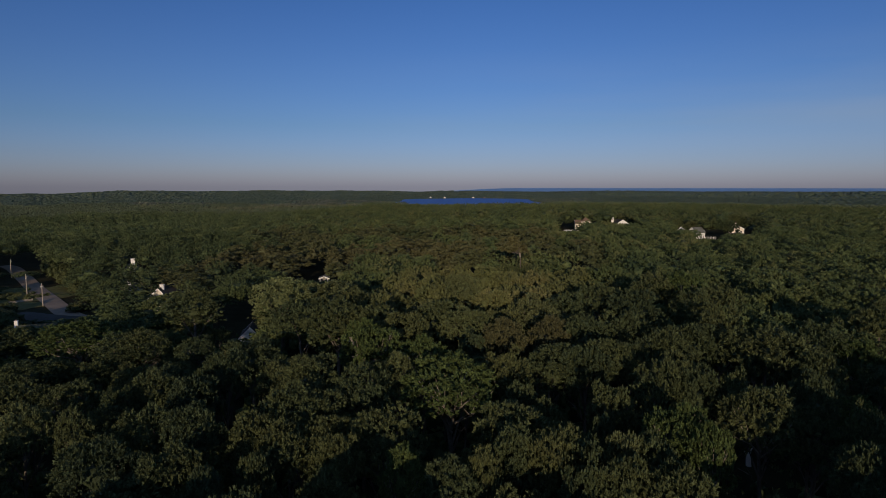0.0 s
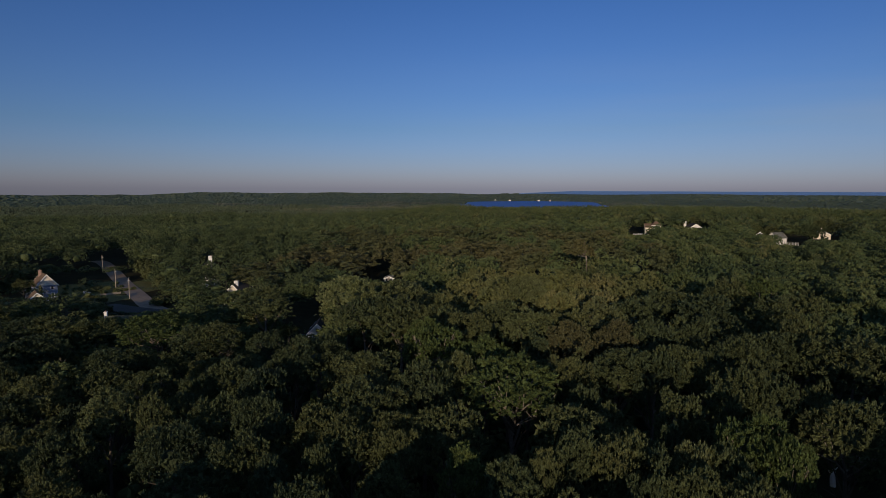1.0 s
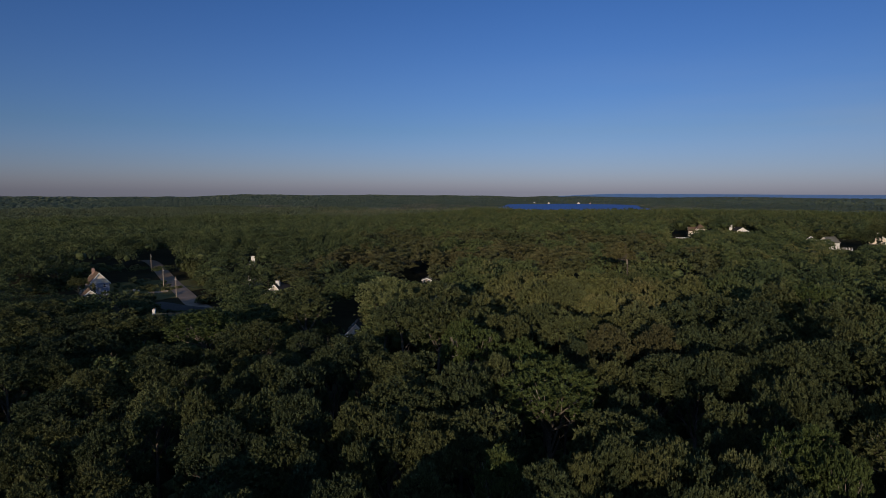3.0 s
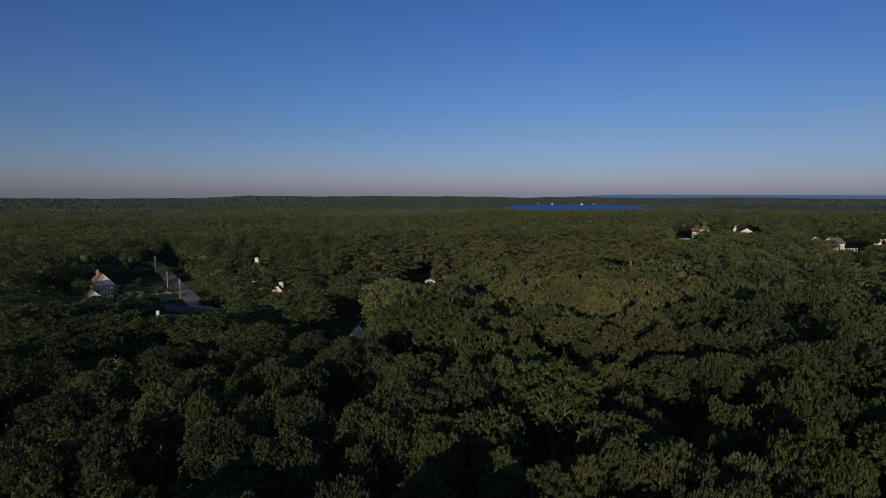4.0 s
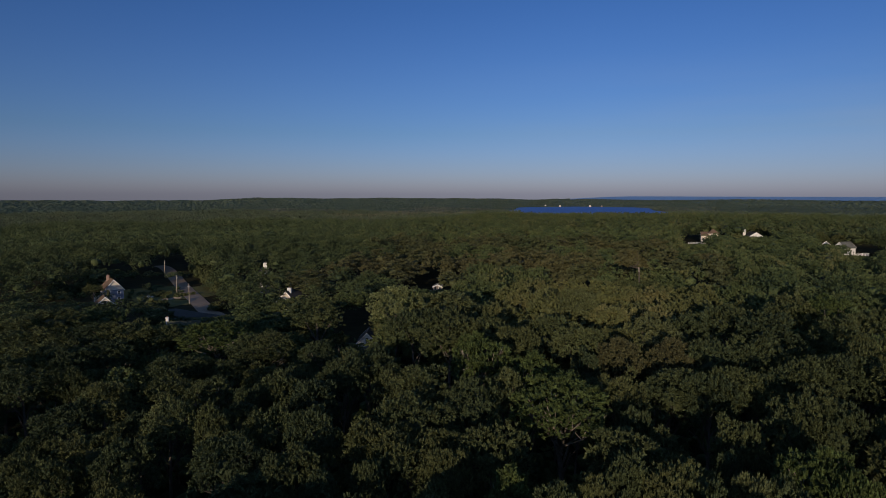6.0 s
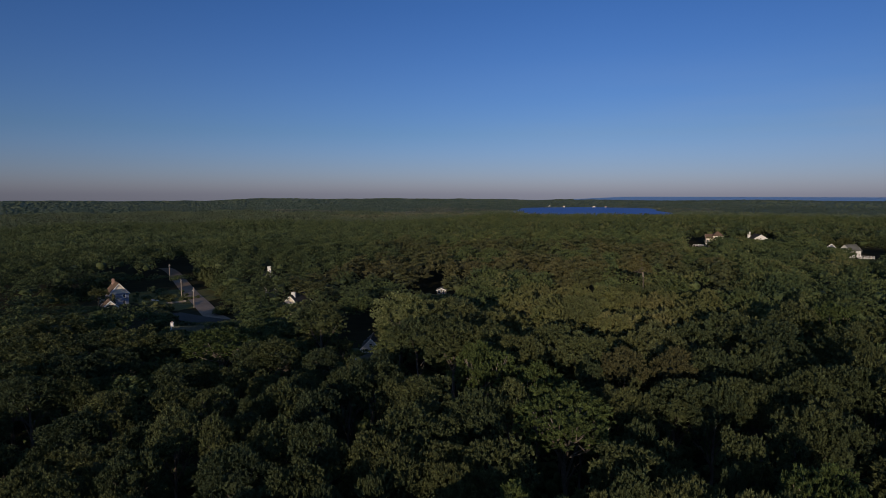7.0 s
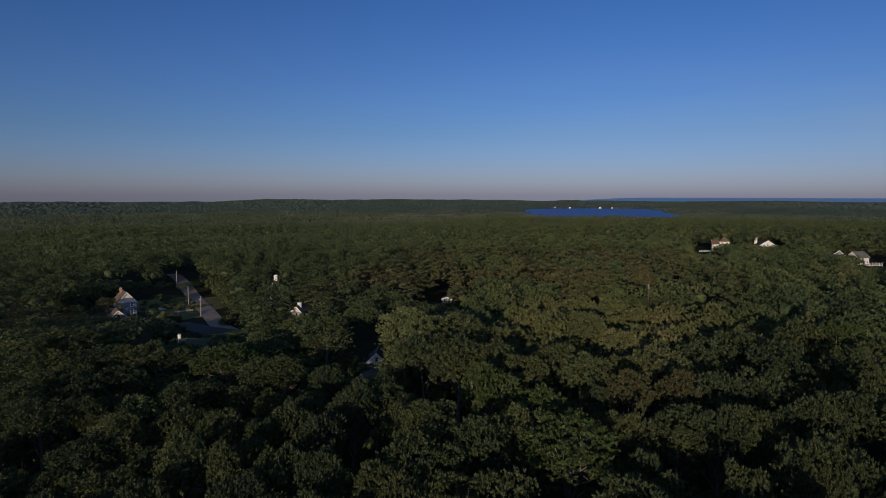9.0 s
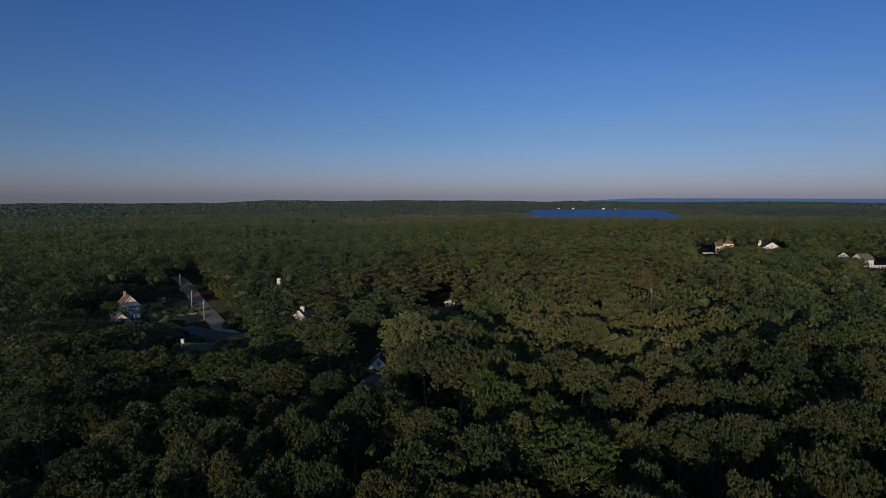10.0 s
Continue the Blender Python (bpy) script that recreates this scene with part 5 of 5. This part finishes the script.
# ---- small things ----
def blob(seed, rx, ry, rz, sub=2):
    rng = random.Random(seed)
    bm = bmesh.new()
    bmesh.ops.create_icosphere(bm, subdivisions=sub, radius=1.0)
    for v in bm.verts:
        k = 1 + 0.18 * noise.noise(v.co * 1.7 + Vector((seed, 0, 0)))
        v.co = Vector((v.co.x * rx * k, v.co.y * ry * k, max(v.co.z * rz * k, -0.25 * rz)))
    return bm


M_BOULDER = simple("pale_granite", (0.34, 0.32, 0.29), (0.52, 0.50, 0.46), 2.5, 0.85, 0.2, 0.05)
for i, (x, y, r) in enumerate(((-181.5, 228.2, 0.9), (-179.8, 229.3, 1.1), (-178.3, 230.0, 0.7))):
    me = bpy.data.meshes.new("boulder")
    bm = blob(i + 3, r, r * 0.8, r * 0.7)
    bm.to_mesh(me)
    bm.free()
    me.materials.append(M_BOULDER)
    ob = new("boulder", me)
    ob.location = (x, y, float(height(x, y)) + 0.15)
    tagged(ob, "pale granite boulder on the rough lawn", "boulder", "boulders on the lawn")


def bush(x, y, r, h, seed, name="garden_bush", label="low dark garden bush on the lawn", mat=None):
    v, f = crown_arrays(seed, r, h * 0.45, h * 0.55, 8, 260, 0.32, 1, (0.35, 0.5), 0.8)
    b = new(name, tri_mesh(name, v, f, mat or M_LEAF))
    b.location = (x, y, float(height(x, y)))
    tagged(b, label, "bush", "garden bushes")


for i, (x, y, r, h) in enumerate(((-166, 208, 3.2, 4.4), (-171, 213, 3.0, 4.0), (-160, 204, 3.4, 5.0), (-184, 240, 2.2, 2.4), (-190, 246, 2.5, 2.8), (-179, 248, 1.8, 2.0), (-186, 232, 1.6, 1.8),
                               (-172, 230, 1.4, 1.5), (-196, 250, 2.4, 3.0), (-176, 221, 2.0, 2.6), (-194, 236, 2.0, 2.4))):
    bush(x, y, r, h, 900 + i)
for i in range(34):
    brush = random.Random(40 + i)
    a, d = brush.uniform(0, 6.28), brush.uniform(1, 15)
    bush(-176 + d * math.cos(a), 233 + d * math.sin(a) * 0.8, brush.uniform(0.8, 1.6), brush.uniform(0.8, 1.7), 930 + i, label="rough pale green tuft of brush on the verge", mat=M_PALE_LEAF)
# a dark columnar evergreen by the garage
v, f = pine_arrays(77, 0.9, 7.0, 0.2, 6, 240, 0.3)
yew = new("columnar_evergreen", tri_mesh("columnar_evergreen", v, f, M_PINE))
yew.location = (-181.0, 207.0, float(height(-181, 207)))
tagged(yew, "dark narrow columnar evergreen beside the garage", "tree")

# roadside sign seen from behind
sign = new("road_sign")
sign.matrix_basis = pose(-140.0, 228.0, float(height(-140, 228)), 0, 0, 35)
part("post", boxes((-0.05, 0.05, -0.05, 0.05, -0.3, 2.6)), M_METAL, sign)
part("plate", boxes((-0.38, 0.38, -0.09, -0.05, 1.8, 2.6), bevel=0.01), M_TRIM, sign, "pale blank sign plate")
tagged(sign, "pale blank road sign on a metal post", "sign")

# broken snag in the shaded hollow, its white colour standing for sun on it
v, f = [], []
tube(v, f, [(0, 0, -0.3), (0.1, 0.05, 1.0), (0.0, 0.1, 2.0)], (0.3, 0.26, 0.2), 8)
tube(v, f, [(0.06, 0.05, 0.8), (0.4, 0.0, 1.3), (0.5, 0.1, 1.6)], (0.11, 0.08, 0.04), 6)
tube(v, f, [(0.02, 0.08, 1.6), (-0.4, 0.0, 2.3)], (0.08, 0.03), 6)
me = bpy.data.meshes.new("dead_snag")
me.from_pydata(v, [], f)
me.materials.append(M_TRIM)
snag = new("dead_snag", me)
snag.matrix_basis = pose(49.5, 90.5, float(height(49.5, 90.5)) + 0.1, 0, 0, 140) @ Matrix.Scale(1.45, 4)
tagged(snag, "broken dead tree trunk in a hollow, whitened as if sunlit", "tree")

# lone flat-topped pine standing above the woods
lone = new("lone_pine")
lone.matrix_basis = pose(28.0, 211, float(height(28, 211)), 0, 0, 0)
v, f = [], []
tube(v, f, [(0, 0, -0.4), (0.3, 0, 9), (0.1, 0.2, 18.5), (-0.9, 0.1, 26)], (0.36, 0.28, 0.19, 0.06), 8)
prng = random.Random(8)
puffs = []
for k in range(13):
    z0 = 20.2 + 0.2 * k
    up = radians(14 + 4.0 * k)
    a = math.pi + prng.uniform(-0.5, 0.5) if k % 4 != 2 else prng.uniform(-0.5, 0.5)
    L = prng.uniform(5.0, 7.5) * (1.0 if k % 4 != 2 else 0.4) * (1 - 0.03 * k)
    e = (L * math.cos(a) * math.cos(up), L * math.sin(a) * math.cos(up), z0 + L * 0.85 * math.sin(up))
    m = (e[0] * 0.55, e[1] * 0.55, z0 + (e[2] - z0) * 0.42)
    tube(v, f, [(-0.1, 0.1, z0), m, e], (0.12, 0.09, 0.04), 5)
    puffs += [(e[0] * u, e[1] * u, z0 + (e[2] - z0) * u, 1.3 * (1.25 - 0.4 * u)) for u in (0.5, 0.75, 1.0)]
me = bpy.data.meshes.new("trunk")
me.from_pydata(v, [], f)
me.materials.append(M_BARK)
p = new("trunk", me)
p.parent = lone
v, f = [], []
tube(v, f, [(0.08, 0.19, 19.0), (-0.05, 0.18, 20.2), (-0.3, 0.17, 21.4)], (0.30, 0.28, 0.24), 8)
me = bpy.data.meshes.new("bare_trunk")
me.from_pydata(v, [], f)
me.materials.append(M_PALE_BARK)
p = new("bare_trunk", me)
p.parent = lone
tagged(p, "pale stretch of trunk")
vs, fs, at = [], [], 0
nrg = np.random.RandomState(9)
for a, b, c, r in puffs:
    d = nrg.normal(0, 1, (10, 3))
    d /= np.linalg.norm(d, axis=1, keepdims=True)
    spot = np.array([a, b, c]) + d * np.array([r * 0.8, r * 0.5, r * 0.14])
    cv, cf = tufts(nrg, spot, d * np.array([1, 1, 0.3]) + np.array([-0.7, 0, 0.3]), 0.85, 5)
    vs.append(cv)
    fs.append(cf + at)
    at += len(cv)
p = new("crown", tri_mesh("crown", np.concatenate(vs), np.concatenate(fs), M_PINE))
p.parent = lone
tagged(lone, "lone pine with a pale bare trunk above the canopy", "tree")

# houses along the far shore of the lake, and a tank beyond
for i, (x, y, w, h, mat) in enumerate(((-62, 2912, 9, 4, M_WHITE), (8, 2920, 10, 3.5, M_CREAM), (150, 2925, 12, 3.5, M_CREAM), (205, 2918, 8, 3.5, M_BRICK))):
    gable_house("lake_house", x, y, 180, w, 10, h, h + 4, mat, M_ROOF_GREY, "small pale house on the far lake shore" if mat is not M_BRICK else "small red house on the far lake shore", None, None, 2, True, -12.2)
